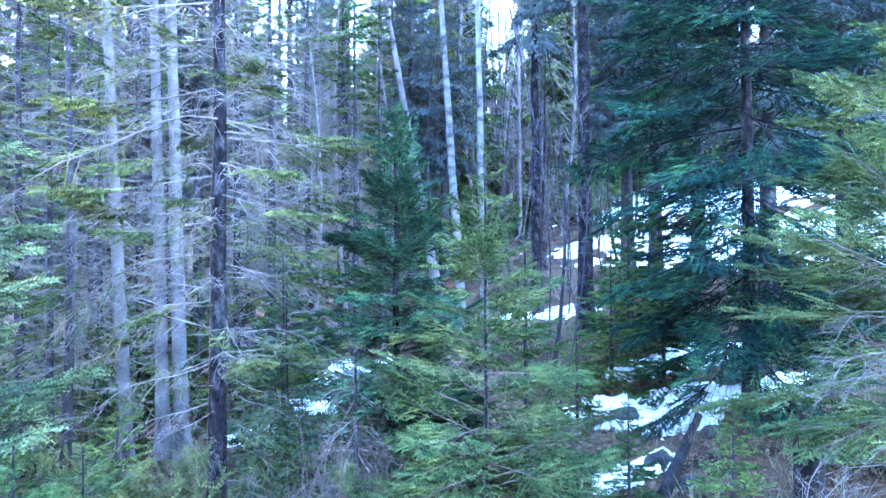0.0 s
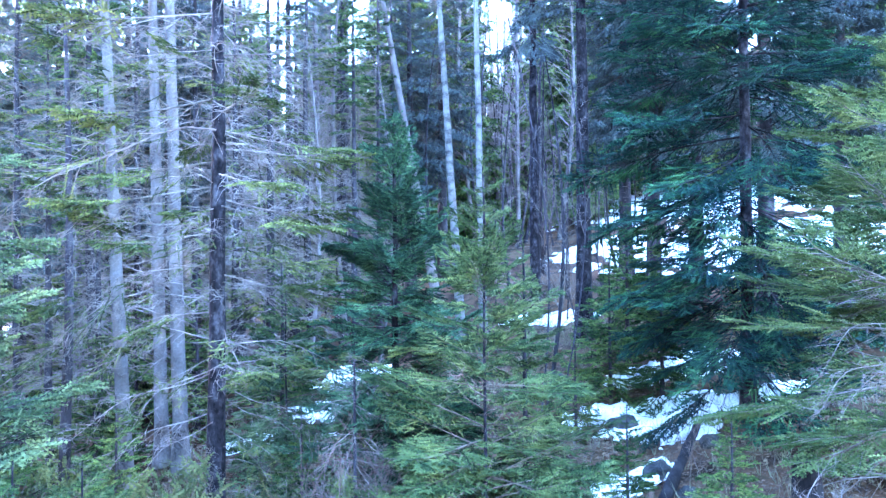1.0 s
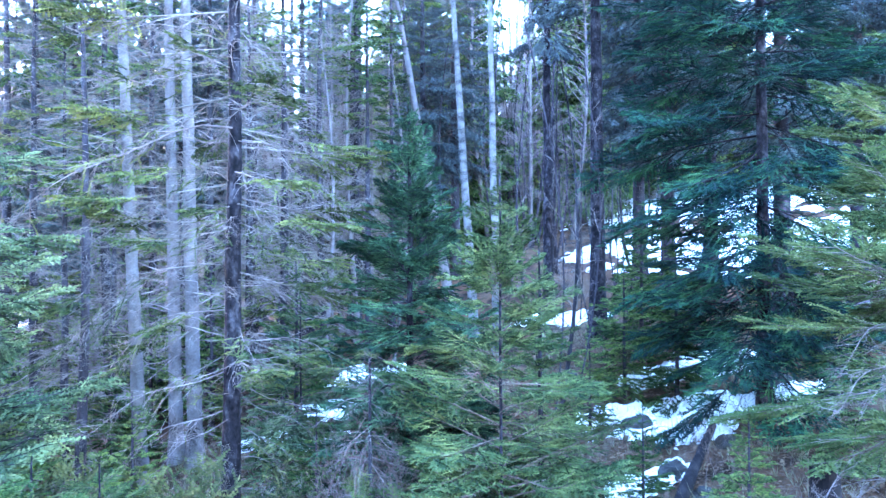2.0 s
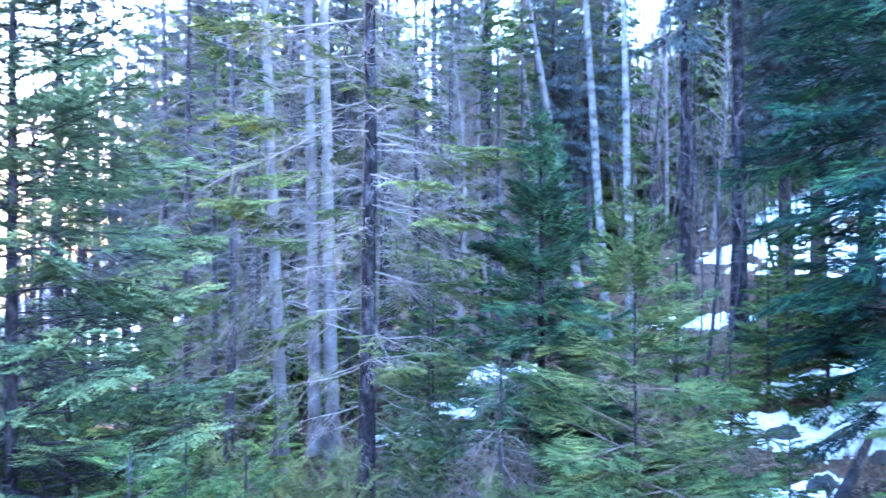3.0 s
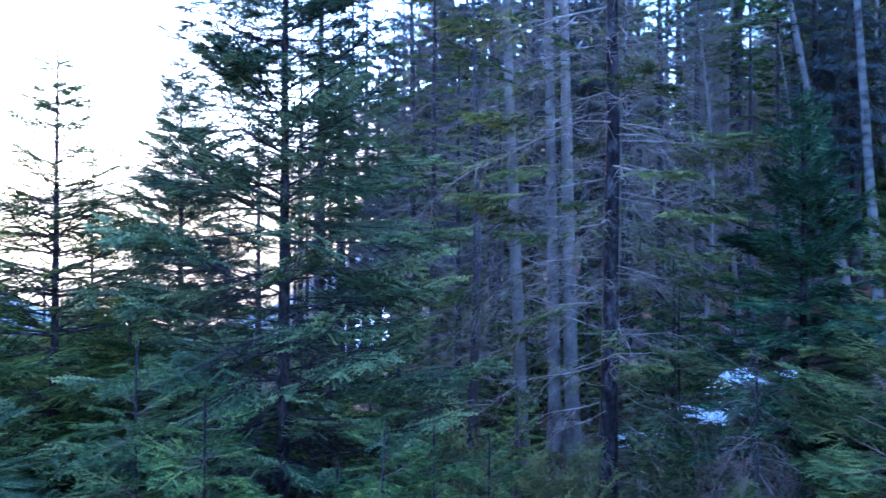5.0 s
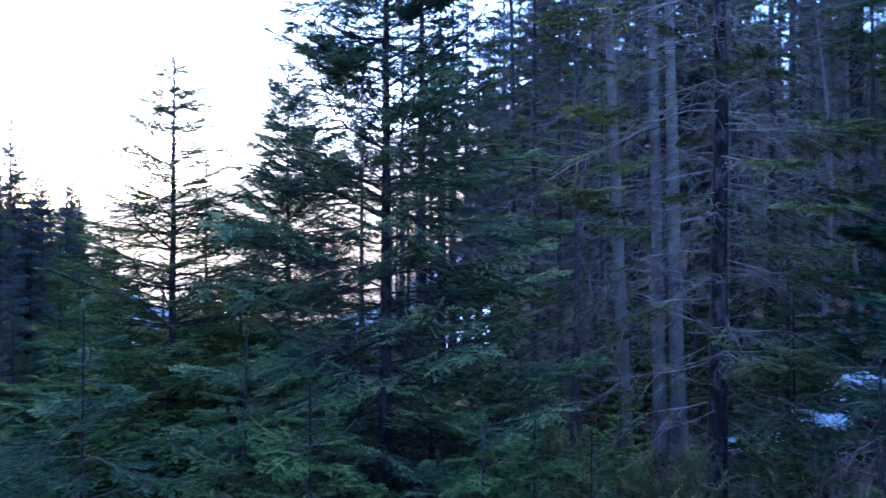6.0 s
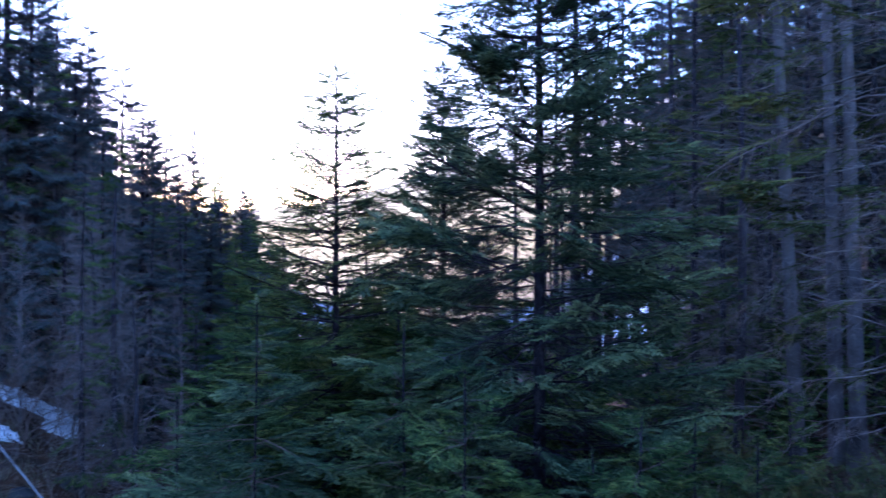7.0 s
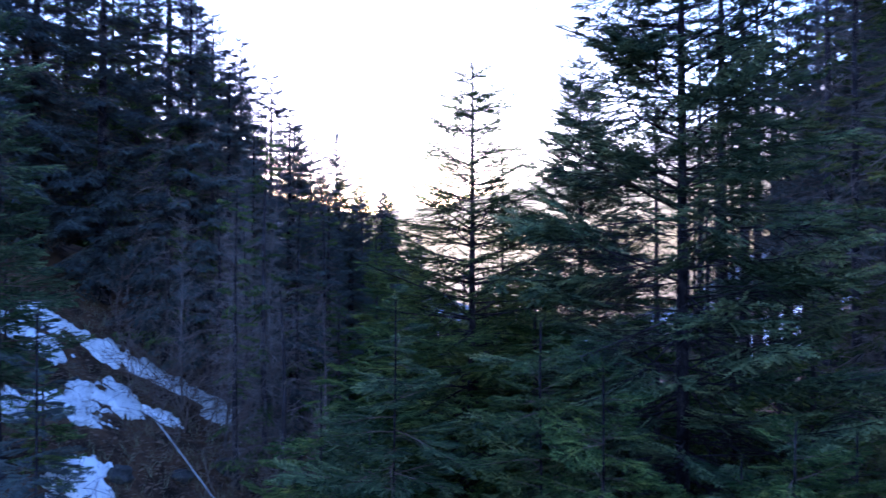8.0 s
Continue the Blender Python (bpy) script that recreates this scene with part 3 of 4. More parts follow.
# ---- trees near the camera, from the east slope round to the west slope ----
hero("dark_spruce", "old spruce with dark scaly trunk and arching dead branches", 15.6, 13.0, 17, 0.15, dying(0.75, 0.5, 0.4, FIR_LONG), BARK_BLACK, TWIG_PALE, NEEDLE_OLIVE,
     low=0.9, most=2.3, spacing=0.36, per=4, shape=lambda t: min(1, 0.55 + 1.6 * t) - 0.6 * t, up=lambda t: -8 + 10 * t, seed=11, bend=0.1,
     extra=[(7.0, 184, 4.0, -10, LIMB), (5.0, 200, 3.0, -16, LIMB), (4.2, 172, 2.8, -14, LIMB), (8.2, 176, 3.0, -4, LIMB), (5.6, 180, 2.6, 4, SPRAY), (6.8, 10, 2.4, 0, SPRAY), (8.3, 350, 2.6, 4, SPRAY), (5.3, 160, 2.2, -12, BARE), (1.2, 190, 1.5, 58, BARE), (0.9, 215, 1.3, 70, BARE), (1.8, 160, 1.2, 40, BARE),
            (6.2, 205, 2.6, -4, SPRAY), (7.6, 168, 3.2, -2, SPRAY), (9.0, 190, 2.8, 4, SPRAY), (5.9, 340, 2.2, -6, SPRAY), (4.8, 12, 2.2, -8, SPRAY), (7.4, 300, 2.4, 0, SPRAY), (3.8, 330, 1.8, -10, SPRAY), (6.0, 15, 2.2, -6, SPRAY), (6.6, 190, 2.0, -4, SPRAY), (5.2, 355, 1.9, -8, SPRAY), (5.5, 222, 2.0, -8, SPRAY), (6.4, 318, 2.0, -4, SPRAY), (7.1, 25, 2.2, 0, SPRAY), (3.2, 198, 2.4, -14, BARE), (2.6, 176, 2.6, -20, BARE), (3.0, 352, 2.0, -18, BARE)] + [(1.2 + 0.42 * k, 137 * k % 360, 0.35 + 0.12 * (k % 4), -12 + 8 * (k % 3), BARE) for k in range(24)])
for az, d, h, r, lean, seed in ((21.45, 17.5, 20, 0.14, (-0.042, 0), 21), (19.2, 18.5, 21, 0.14, (-0.02, 0.01), 22), (17.95, 18.0, 21, 0.155, (-0.02, 0), 23)):
    hero("grey_fir", "tall fir with smooth pale grey trunk and bare lower limbs", az, d, h, r, dying(0.5, 0.6, 0.3), BARK_GREY, TWIG_PALE, NEEDLE_MID,
         low=2.5, most=2.3, spacing=0.62, per=3, shape=lambda t: 0.8 - 0.4 * t, up=lambda t: -8, seed=seed, lean=lean, group="grey firs")
hero("broad_fir", "large dark green fir with broad drooping branches", -21.9, 16.0, 16.5, 0.125, lambda t, rng: FIR_LONG if t < 0.35 and rng.random() < 0.4 else FIR_FINE if rng.random() < 0.62 else FIR_FLAT, BARK_BLACK, BARK_BLACK, NEEDLE_SHADED,
     low=1.3, most=3.5, spacing=0.52, per=6, shape=lambda t: (0.66 + 0.46 * min(1, 2.2 * t)) * (1 - t) ** 0.6, up=lambda t: -20 + 42 * t, seed=31, roll=20,
     extra=[(1.6 + 0.25 * k, 150 + 137 * k % 190, 2.0 + 0.14 * (k * 5 % 7), -26 + 3 * (k * 3 % 5), FIR_FLAT) for k in range(9)] + [(2.6, 150, 2.8, -26, FIR_LONG), (3.3, 196, 3.2, -18, FIR_FLAT), (4.2, 175, 3.0, -12, FIR_FLAT), (3.0, 20, 2.4, -20, FIR_LONG), (5.4, 165, 3.4, -10, FIR_FLAT), (5.0, 215, 2.6, -14, FIR_FLAT)])
hero("young_fir", "dense young dark green fir growing on the slope", 2.7, 13.2, 7.0, 0.075, lambda t, rng: FIR_FINE if rng.random() < 0.35 else FIR_FLAT, BARK_BLACK, BARK_BLACK, NEEDLE_GREEN,
     low=0.6, most=1.85, spacing=0.23, per=7, seed=41, up=lambda t: -8 + 50 * t, shape=lambda t: (1 - t) ** 0.7 + 0.03, tidy=1.4)
hero("feathery_fir", "light green young fir with loose feathery branches", -4.0, 10.5, 5.9, 0.014, lambda t, rng: BARE if t < 0.5 and rng.random() < 0.12 else FIR_FLAT if rng.random() < 0.6 else FIR_FINE, BARK_BLACK, TWIG_BROWN, NEEDLE_LIGHT,
     low=0.6, most=2.15, spacing=0.3, per=6, seed=42, up=lambda t: 0 + 36 * t, roll=14)
hero("feathery_fir", "light green fir sapling with loose branches", -6.8, 12.0, 4.5, 0.04, loose, BARK_BLACK, TWIG_BROWN, NEEDLE_LIGHT,
     low=0.3, most=1.4, spacing=0.27, per=5, seed=43)
hero("bright_fir", "bright yellow-green fir with full spreading branches", -32.2, 12.6, 7.2, 0.1, lambda t, rng: BARE if t < 0.4 and rng.random() < 0.3 else FIR_FLAT, BARK_DARK, TWIG_PALE, NEEDLE_PALE,
     low=0.8, most=3.1, spacing=0.4, per=6, seed=44, shape=lambda t: (1 - t) ** 0.6 + 0.03, up=lambda t: -8 + 40 * t)
hero("slender_fir", "slender fir with dark trunk and level green branches", 38.8, 12.0, 13.5, 0.105, lambda t, rng: (FIR_LONG if rng.random() < 0.35 else SPRAY if rng.random() < 0.8 else BARE) if t < 0.42 else FIR_THIN if rng.random() < 0.2 else FIR_FINE if rng.random() < 0.7 else FIR_FLAT, BARK_BLACK, BARK_BLACK, NEEDLE_BLUE,
     low=1.6, most=3.3, spacing=0.32, per=7, seed=51, shape=full, up=lambda t: -6 + 38 * t,
     extra=[(8.3, 215, 2.5, 18, BARE), (9.0, 224, 2.7, 24, BARE), (7.2, 212, 2.3, 5, BARE), (9.6, 205, 2.0, 28, BARE), (3.2, 30, 2.4, -8, LIMB), (3.9, 33, 2.3, 34, FIR_LONG)])
hero("valley_fir", "green fir with a pointed crown above the valley", 45.8, 21.0, 11.3, 0.1, lambda t, rng: FIR_FINE if rng.random() < 0.8 else FIR_THIN, BARK_BLACK, BARK_BLACK, NEEDLE_BLUE,
     low=1.2, most=3.3, spacing=0.25, per=7, seed=52, shape=lambda t: 0.5 * (1 - t) ** 0.4 + 0.5 * (1 - t), up=lambda t: -4 + 34 * t)
hero("open_fir", "slim fir with an open see-through crown of thin upturned branches", 53.6, 15.5, 9.8, 0.1, lambda t, rng: FIR_FLAT if t < 0.45 else FIR_FINE if rng.random() < 0.2 else FIR_THIN, BARK_BLACK, BARK_BLACK, NEEDLE_MID,
     low=0.6, most=3.7, spacing=0.34, per=8, seed=53, shape=lambda t: 0.34 * (1 - t) ** 0.4 + 0.64 * (1 - t) + 0.05, up=lambda t: 18 * t, tidy=0.5)
hero("open_fir", "thin young fir with few branches", 51.4, 19.0, 8.6, 0.06, always(FIR_THIN), BARK_BLACK, BARK_BLACK, NEEDLE_MID, low=0.6, most=1.7, spacing=0.42, per=4, seed=54, shape=lambda t: (1 - t) ** 0.6, up=lambda t: 5 + 20 * t)
for az, d, h, most, leaf, seed in ((48.7, 9.8, 5.1, 2.0, NEEDLE_LIGHT, 61), (64.5, 11.2, 4.2, 1.9, NEEDLE_MID, 62), (44.2, 9.2, 4.6, 2.1, NEEDLE_MID, 63), (59.2, 10.8, 5.4, 2.2, NEEDLE_BLUE, 64),
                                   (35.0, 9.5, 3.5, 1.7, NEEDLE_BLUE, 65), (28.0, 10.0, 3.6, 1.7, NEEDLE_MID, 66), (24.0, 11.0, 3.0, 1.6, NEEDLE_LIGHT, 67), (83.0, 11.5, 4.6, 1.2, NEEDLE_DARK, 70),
                                   (10.6, 14.0, 4.2, 1.6, NEEDLE_BLUE, 71), (31.6, 9.0, 4.0, 1.9, NEEDLE_MID, 72)):
    hero("small_fir", "small bushy fir in the undergrowth" if h < 4 else "young bushy fir beside the taller trees", az, d, h, 0.008, lambda t, rng: FIR_FLAT if rng.random() < 0.6 else FIR_FINE, BARK_BLACK, TWIG_BROWN, leaf,
         low=0.25, most=most, spacing=0.42, per=6, seed=seed, shape=full, up=lambda t: -12 + 26 * t, group="small firs", roll=20)
hero("drooping_fir", "half-dead young fir of drooping grey twigs with a few brownish sprays", 5.6, 11.6, 3.4, 0.035, lambda t, rng: SPRAY if rng.random() < 0.4 else BARE, BARK_DARK, TWIG_PALE, NEEDLE_OLIVE,
     low=0.8, most=1.5, spacing=0.3, per=6, seed=75, shape=lambda t: 1 - 0.5 * t, up=lambda t: -34 + 30 * t, leader=False)
for az, d, h, r, lean, seed in ((-7.3, 15.0, 8.6, 0.006, (-0.05, 0), 171), (-8.3, 15.6, 7.8, 0.004, (0.06, 0), 172)):
    hero("bare_sapling", "thin pale leafless sapling in front of the spruce trunks", az, d, h, r, lambda t, rng: BARE if t > 0.3 and rng.random() < 0.6 else None, BARK_DARK, TWIG_PALE, NEEDLE_MID,
         low=2.5, most=1.1, spacing=0.5, per=2, shape=lambda t: 1 - 0.5 * t, up=lambda t: 55, lean=lean, bend=0.5, seed=seed, group="leafless saplings", leader=False)
for az, d, h, seed in ((71.8, 22.2, 6.2, 181), (73.4, 22.6, 6.6, 182), (70.0, 20.5, 5.8, 183), (75.2, 22.8, 5.8, 184), (67.4, 18.2, 4.8, 185)):
    hero("leafless_tree", "leafless purplish-brown tree with spreading fine branches", az, d, h, 0.06, lambda t, rng: BARE if rng.random() < 0.85 else None, BARK_DARK, TWIG_PALE if seed % 2 else TWIG_BROWN, NEEDLE_MID,
         low=0.6, most=1.9, spacing=0.34, per=3, shape=lambda t: 1 - 0.45 * t, up=lambda t: -10 + 55 * t, bend=0.25, seed=seed, group="leafless thicket", leader=False)
hero("edge_fir", "full green fir at the foot of the west slope", 85.4, 14.5, 7.6, 0.11, always(FIR_FINE), BARK_BLACK, TWIG_BROWN, NEEDLE_BLUE,
     low=1.2, most=1.5, spacing=0.36, per=6, seed=76, shape=lambda t: min(1, 0.5 + 3 * t) * (1 - t) ** 0.5 + 0.03, up=lambda t: -14 + 40 * t)

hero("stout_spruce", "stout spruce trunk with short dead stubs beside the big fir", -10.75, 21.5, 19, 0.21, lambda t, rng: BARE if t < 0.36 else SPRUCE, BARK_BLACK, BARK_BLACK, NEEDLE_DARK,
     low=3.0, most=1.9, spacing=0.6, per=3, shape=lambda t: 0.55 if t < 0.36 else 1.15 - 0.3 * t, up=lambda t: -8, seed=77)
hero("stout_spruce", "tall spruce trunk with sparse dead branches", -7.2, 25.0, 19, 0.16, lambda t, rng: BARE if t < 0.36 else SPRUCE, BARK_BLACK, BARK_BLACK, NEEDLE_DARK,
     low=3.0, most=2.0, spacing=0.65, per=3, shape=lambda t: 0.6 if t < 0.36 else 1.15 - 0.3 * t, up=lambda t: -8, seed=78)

# ---- pale leaning trunks ----
for az, d, h, r, lean, seed, label in ((-0.2, 27.0, 16, 0.17, (-0.17, 0), 81, "leaning grey-brown deciduous trunk"), (-1.9, 23.0, 17, 0.135, (-0.058, 0), 82, "slim white-barked birch trunk with dark marks"),
                                       (-3.5, 22.0, 16, 0.115, (-0.015, 0), 83, "slim pale birch trunk beside a darker stem")):
    hero("birch", label, az, d, h, r, lambda t, rng: BARE if t > 0.45 and rng.random() < 0.7 else None, BARK_PALE if seed > 81 else BARK_GREY, TWIG_PALE, NEEDLE_MID, low=3, most=1.8, spacing=0.6, per=2,
         shape=lambda t: 0.7, up=lambda t: 35, lean=lean, seed=seed, group="pale trunks", leader=False)

# ---- the wood behind ----
rng = random.Random(5)


def broad(t):
    return 0.4 * max(0.0, 1 - t) ** 0.35 + 0.6 * max(0.0, 1 - t) ** 0.8


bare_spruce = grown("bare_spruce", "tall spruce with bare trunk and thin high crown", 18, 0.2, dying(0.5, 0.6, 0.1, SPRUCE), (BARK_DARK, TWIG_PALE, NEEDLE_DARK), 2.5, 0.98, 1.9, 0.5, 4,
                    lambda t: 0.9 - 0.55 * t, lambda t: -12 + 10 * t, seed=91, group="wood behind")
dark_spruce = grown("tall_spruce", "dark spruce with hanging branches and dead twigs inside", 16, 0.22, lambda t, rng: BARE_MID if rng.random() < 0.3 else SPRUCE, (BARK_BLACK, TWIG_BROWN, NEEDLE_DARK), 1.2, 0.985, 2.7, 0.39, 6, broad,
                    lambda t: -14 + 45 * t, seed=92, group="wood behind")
thin_spruce = grown("thin_spruce", "thin spruce with sparse crown of dead and green limbs", 14, 0.12, dying(0.5, 0.6, 0.2, FIR_MID), (BARK_DARK, TWIG_PALE, NEEDLE_MID), 1.5, 0.98, 1.5, 0.45, 4,
                    lambda t: 1 - 0.7 * t, lambda t: -10 + 25 * t, seed=93, group="wood behind")
pole = grown("bare_sapling", "slim leafless sapling with upright twigs", 9, 0.055, always(BARE_FAR), (BARK_DARK, TWIG_PALE, NEEDLE_DARK), 2.0, 0.97, 1.3, 0.4, 3,
             lambda t: 0.9 - 0.6 * t, lambda t: 45, lean=(0.05, 0.03), bend=0.65, seed=94, sides=6, group="leafless thicket")
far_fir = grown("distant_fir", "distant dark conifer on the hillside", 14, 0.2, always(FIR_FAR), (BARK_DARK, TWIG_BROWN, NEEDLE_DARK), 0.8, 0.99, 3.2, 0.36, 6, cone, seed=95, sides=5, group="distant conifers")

stand(bare_spruce, [(33.9, 33, 1.05, 40), (32.9, 38, 1.15, 140), (10.6, 26, 0.9, 0), (6.9, 28, 1.1, 70), (36.2, 25, 1.05, 20), (34.8, 26, 0.85, 200), (17.0, 25, 0.8, 33), (8.8, 34, 0.9, 160), (4.2, 38, 1.0, 10), (15.2, 38, 1, 120)], USED)
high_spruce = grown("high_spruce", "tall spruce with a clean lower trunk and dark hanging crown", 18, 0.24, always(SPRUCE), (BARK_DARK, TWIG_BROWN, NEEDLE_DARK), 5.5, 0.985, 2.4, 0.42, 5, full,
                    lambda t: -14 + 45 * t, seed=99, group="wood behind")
stand(high_spruce, [(26.6, 32, 1.1, 130), (21.4, 30, 1.05, 280), (18.2, 40, 1.2, 60), (30.2, 38, 1.1, 200), (23.4, 41, 1.2, 15), (27.9, 23, 0.75, 10), (16.6, 33, 1.0, 90), (24.4, 37, 1.1, 50), (15.4, 30, 1.0, 75), (18.8, 27, 0.9, 135), (25.6, 26, 0.85, 255), (22.6, 33, 0.95, 195), (27.2, 30, 0.95, 315), (29.6, 28, 0.85, 45), (20.4, 37, 1.1, 105), (30.9, 33, 0.9, 165), (32.0, 30, 0.8, 230), (-23.0, 21, 0.95, 60), (-18.4, 27, 1.0, 100), (-27.5, 23, 0.9, 190), (-13.6, 28, 1.0, 280), (1.9, 31, 0.85, 150), (-0.4, 34, 0.95, 10), (-15.6, 24, 0.9, 20), (-31, 26, 1, 0)], USED)
far_spruce = grown("tall_spruce", "dark spruce further up the slope", 16, 0.22, always(SPRUCE_FAR), (BARK_DARK, TWIG_BROWN, NEEDLE_MID), 1.0, 0.99, 2.6, 0.3, 6, broad,
                   lambda t: -14 + 45 * t, seed=192, group="wood behind")
stand(far_spruce, [(7.6 + 2.3 * k + 0.7 * (-1) ** k, 58 + 13 * ((k * 7) % 5) / 4, 1.35 + 0.05 * (k % 4), 37 * k) for k in range(4)] + [(-1.6, 41, 1.3, 10), (-8.6, 43, 1.35, 80), (1.2, 45, 1.35, 160), (3.0, 40, 1.2, 220), (-0.8, 52, 1.4, 300), (-11.6, 47, 1.4, 40), (-14.5, 50, 1.3, 90), (-19, 46, 1.3, 30), (-25, 44, 1.3, 200), (-30, 40, 1.2, 60), (4.6, 46, 1.0, 90), (-9.5, 42, 1.0, 50), (8.4, 52, 1.1, 150), (12.4, 48, 1.0, 200),
                   (77.0, 29, 0.72, 160), (73.2, 33, 0.75, 50), (81.4, 31, 0.75, 20), (78.6, 30, 0.7, 250), (69.8, 36, 0.65, 300), (63.2, 42, 0.62, 230), (61.7, 48, 0.74, 12), (59.7, 50, 0.72, 99), (60.6, 37, 0.5, 44), (58.6, 40, 0.46, 144), (58.0, 58, 0.62, 180), (66.2, 33, 0.56, 10), (64.6, 35, 0.55, 80)], USED)
stand(dark_spruce, [
                    (75.0, 23, 0.8, 30), (79.2, 24, 0.78, 90), (83.2, 25, 0.8, 140), (71.6, 27, 0.62, 200), (63.3, 36, 0.53, 12), (61.6, 44, 0.62, 200), (60.2, 47, 0.68, 140), (62.5, 30, 0.5, 310), (68.1, 27, 0.67, 250), (66.5, 26, 0.6, 33), (65.3, 30, 0.62, 77), (64.5, 28, 0.54, 160), (70.6, 28, 0.64, 5), (72.1, 27, 0.69, 290), (86.5, 24, 1.1, 70), (66.8, 22, 0.6, 15), (69.3, 22.5, 0.5, 130), (64.0, 25, 0.5, 220), (62.3, 30, 0.5, 310), (71.0, 24.5, 0.6, 270), (73.6, 22.5, 0.68, 66), (88.5, 28, 1.0, 240), (70.2, 31, 0.72, 100)], USED)
stand(thin_spruce, [(rng.uniform(4, 17), rng.uniform(22, 44), rng.uniform(0.75, 1.15), rng.uniform(0, 360)) for _ in range(12)] + [(37.6, 24, 1.0, 0), (23.2, 20, 0.7, 90), (26.2, 19, 0.75, 200)], USED)


def mixed(p_bare, p_green, green):
    def choose(t, rng):
        x = rng.random()
        return BARE_MID if x < p_bare else green if x < p_bare + p_green else None
    return choose


twiggy = grown("twiggy_spruce", "dying spruce full of grey twigs with a few green boughs", 15, 0.14, mixed(0.8, 0.14, FIR_MID), (BARK_DARK, TWIG_PALE, NEEDLE_OLIVE), 1.0, 0.98, 2.0, 0.3, 5,
               lambda t: 1 - 0.6 * t, lambda t: -12 + 22 * t, seed=97, bend=0.2, group="wood behind")
twiggy_too = grown("twiggy_spruce", "half-dead spruce with tangled twigs and dark green boughs", 17, 0.16, mixed(0.75, 0.17, SPRUCE), (BARK_DARK, TWIG_PALE, NEEDLE_MID), 1.5, 0.98, 2.1, 0.32, 5,
                   lambda t: 1 - 0.6 * t, lambda t: -14 + 22 * t, seed=98, bend=-0.2, group="wood behind")
stand(twiggy, [(25.4, 16.5, 0.8, 0), (12.0, 20, 0.9, 80), (28.0, 20, 0.85, 120), (9.0, 24, 0.95, 220), (14.4, 23, 0.9, 300), (6.2, 32, 1.0, 190), (17.4, 29, 1.0, 44), (20.6, 25, 1.0, 260), (23.0, 27, 0.95, 20), (26.8, 25, 0.9, 200), (18.6, 31, 1.0, 10), (25.0, 32, 0.95, 70)], USED)
stand(twiggy_too, [(34.6, 33, 0.72, 280), (37.4, 20, 0.5, 200), (38.0, 24, 0.5, 130), (36.7, 27, 0.62, 170), (38.2, 30, 0.55, 20), (70.4, 18.0, 0.42, 10), (68.4, 19.5, 0.5, 120), (72.4, 22.5, 0.55, 250), (66.0, 21.5, 0.45, 70), (75.2, 22.2, 0.6, 300), (64.4, 24, 0.45, 190), (23.4, 23, 0.95, 0), (11.2, 31, 1.0, 70), (7.9, 38, 1.05, 140), (13.6, 36, 1.1, 200), (16.0, 33, 1.0, 260), (19.2, 34, 1.05, 320), (3.4, 34, 1.0, 240), (9.8, 45, 1.1, 290), (27.2, 28, 0.9, 45), (35.6, 30, 0.75, 150), (22.2, 36, 1.0, 30), (27.4, 37, 0.95, 110), (29.0, 25, 0.78, 80), (29.9, 22, 0.9, 250), (40.6, 27, 0.75, 300), (42.4, 31, 0.65, 10)] + [(3 + 13 * k / 9 + rng.uniform(-0.8, 0.8), rng.uniform(40, 62), rng.uniform(1.1, 1.35), rng.uniform(0, 360)) for k in range(10)], USED)
brush_fir = grown("undergrowth_fir", "young fir in the undergrowth between the trunks", 4.0, 0.05, always(FIR_MID), (BARK_DARK, TWIG_BROWN, NEEDLE_MID), 0.2, 0.98, 1.4, 0.3, 5, cone, seed=96, sides=6, group="undergrowth firs")
stand(brush_fir, [(30.5, 13, 1.25, 0), (9.5, 12.5, 0.65, 40), (11.0, 17, 1.1, 90), (-14.0, 12, 0.5, 0), (-12.6, 17.8, 0.8, 30), (-13.8, 19.6, 1.0, 130), (-16.2, 17.4, 0.8, 230), (-10.2, 16.0, 0.6, 30), (-15.2, 21.0, 1.0, 60), (-26.0, 19.0, 0.7, 160), (-21.0, 11.6, 0.5, 110), (-28.8, 20.5, 0.9, 260), (-22.4, 21.5, 0.8, 310), (82.6, 15.0, 0.55, 20), (84.8, 18.6, 0.6, 80), (40.5, 16, 1.5, 200), (49.0, 14.5, 1.45, 20), (22.0, 13.5, 0.8, 70), (35.5, 14.5, 1.2, 160)] + [(60.5 - 1.05 * k, 23 + 9 * ((k * 5) % 7) / 6, 1.3 + 0.12 * ((k * 3) % 5), 40 * k) for k in range(10)] + [(rng.uniform(15, 36), rng.uniform(17, 28), rng.uniform(0.5, 1.2), rng.uniform(0, 360)) for _ in range(22)] + [(rng.uniform(36, 64), rng.uniform(14, 34), rng.uniform(0.7, 1.3), rng.uniform(0, 360)) for _ in range(26)], USED)
stand(pole, [(13 + 23 * k / 21 + rng.uniform(-0.5, 0.5), rng.uniform(18, 32), rng.uniform(0.7, 1.15), rng.uniform(0, 360)) for k in range(0, 22, 3)] + [(rng.uniform(-9, 14), rng.uniform(28, 50), rng.uniform(0.7, 1.2), rng.uniform(0, 360)) for _ in range(32)] + [(-8.0, 17, 0.9, 40), (-7.0, 19, 0.8, 140)] + [(rng.uniform(-15, -3), rng.uniform(23, 38), rng.uniform(0.35, 0.8), rng.uniform(0, 360)) for _ in range(22)] + [(rng.uniform(-7.5, -2.6), rng.uniform(38, 66), rng.uniform(0.9, 1.35), rng.uniform(0, 360)) for _ in range(36)], USED)
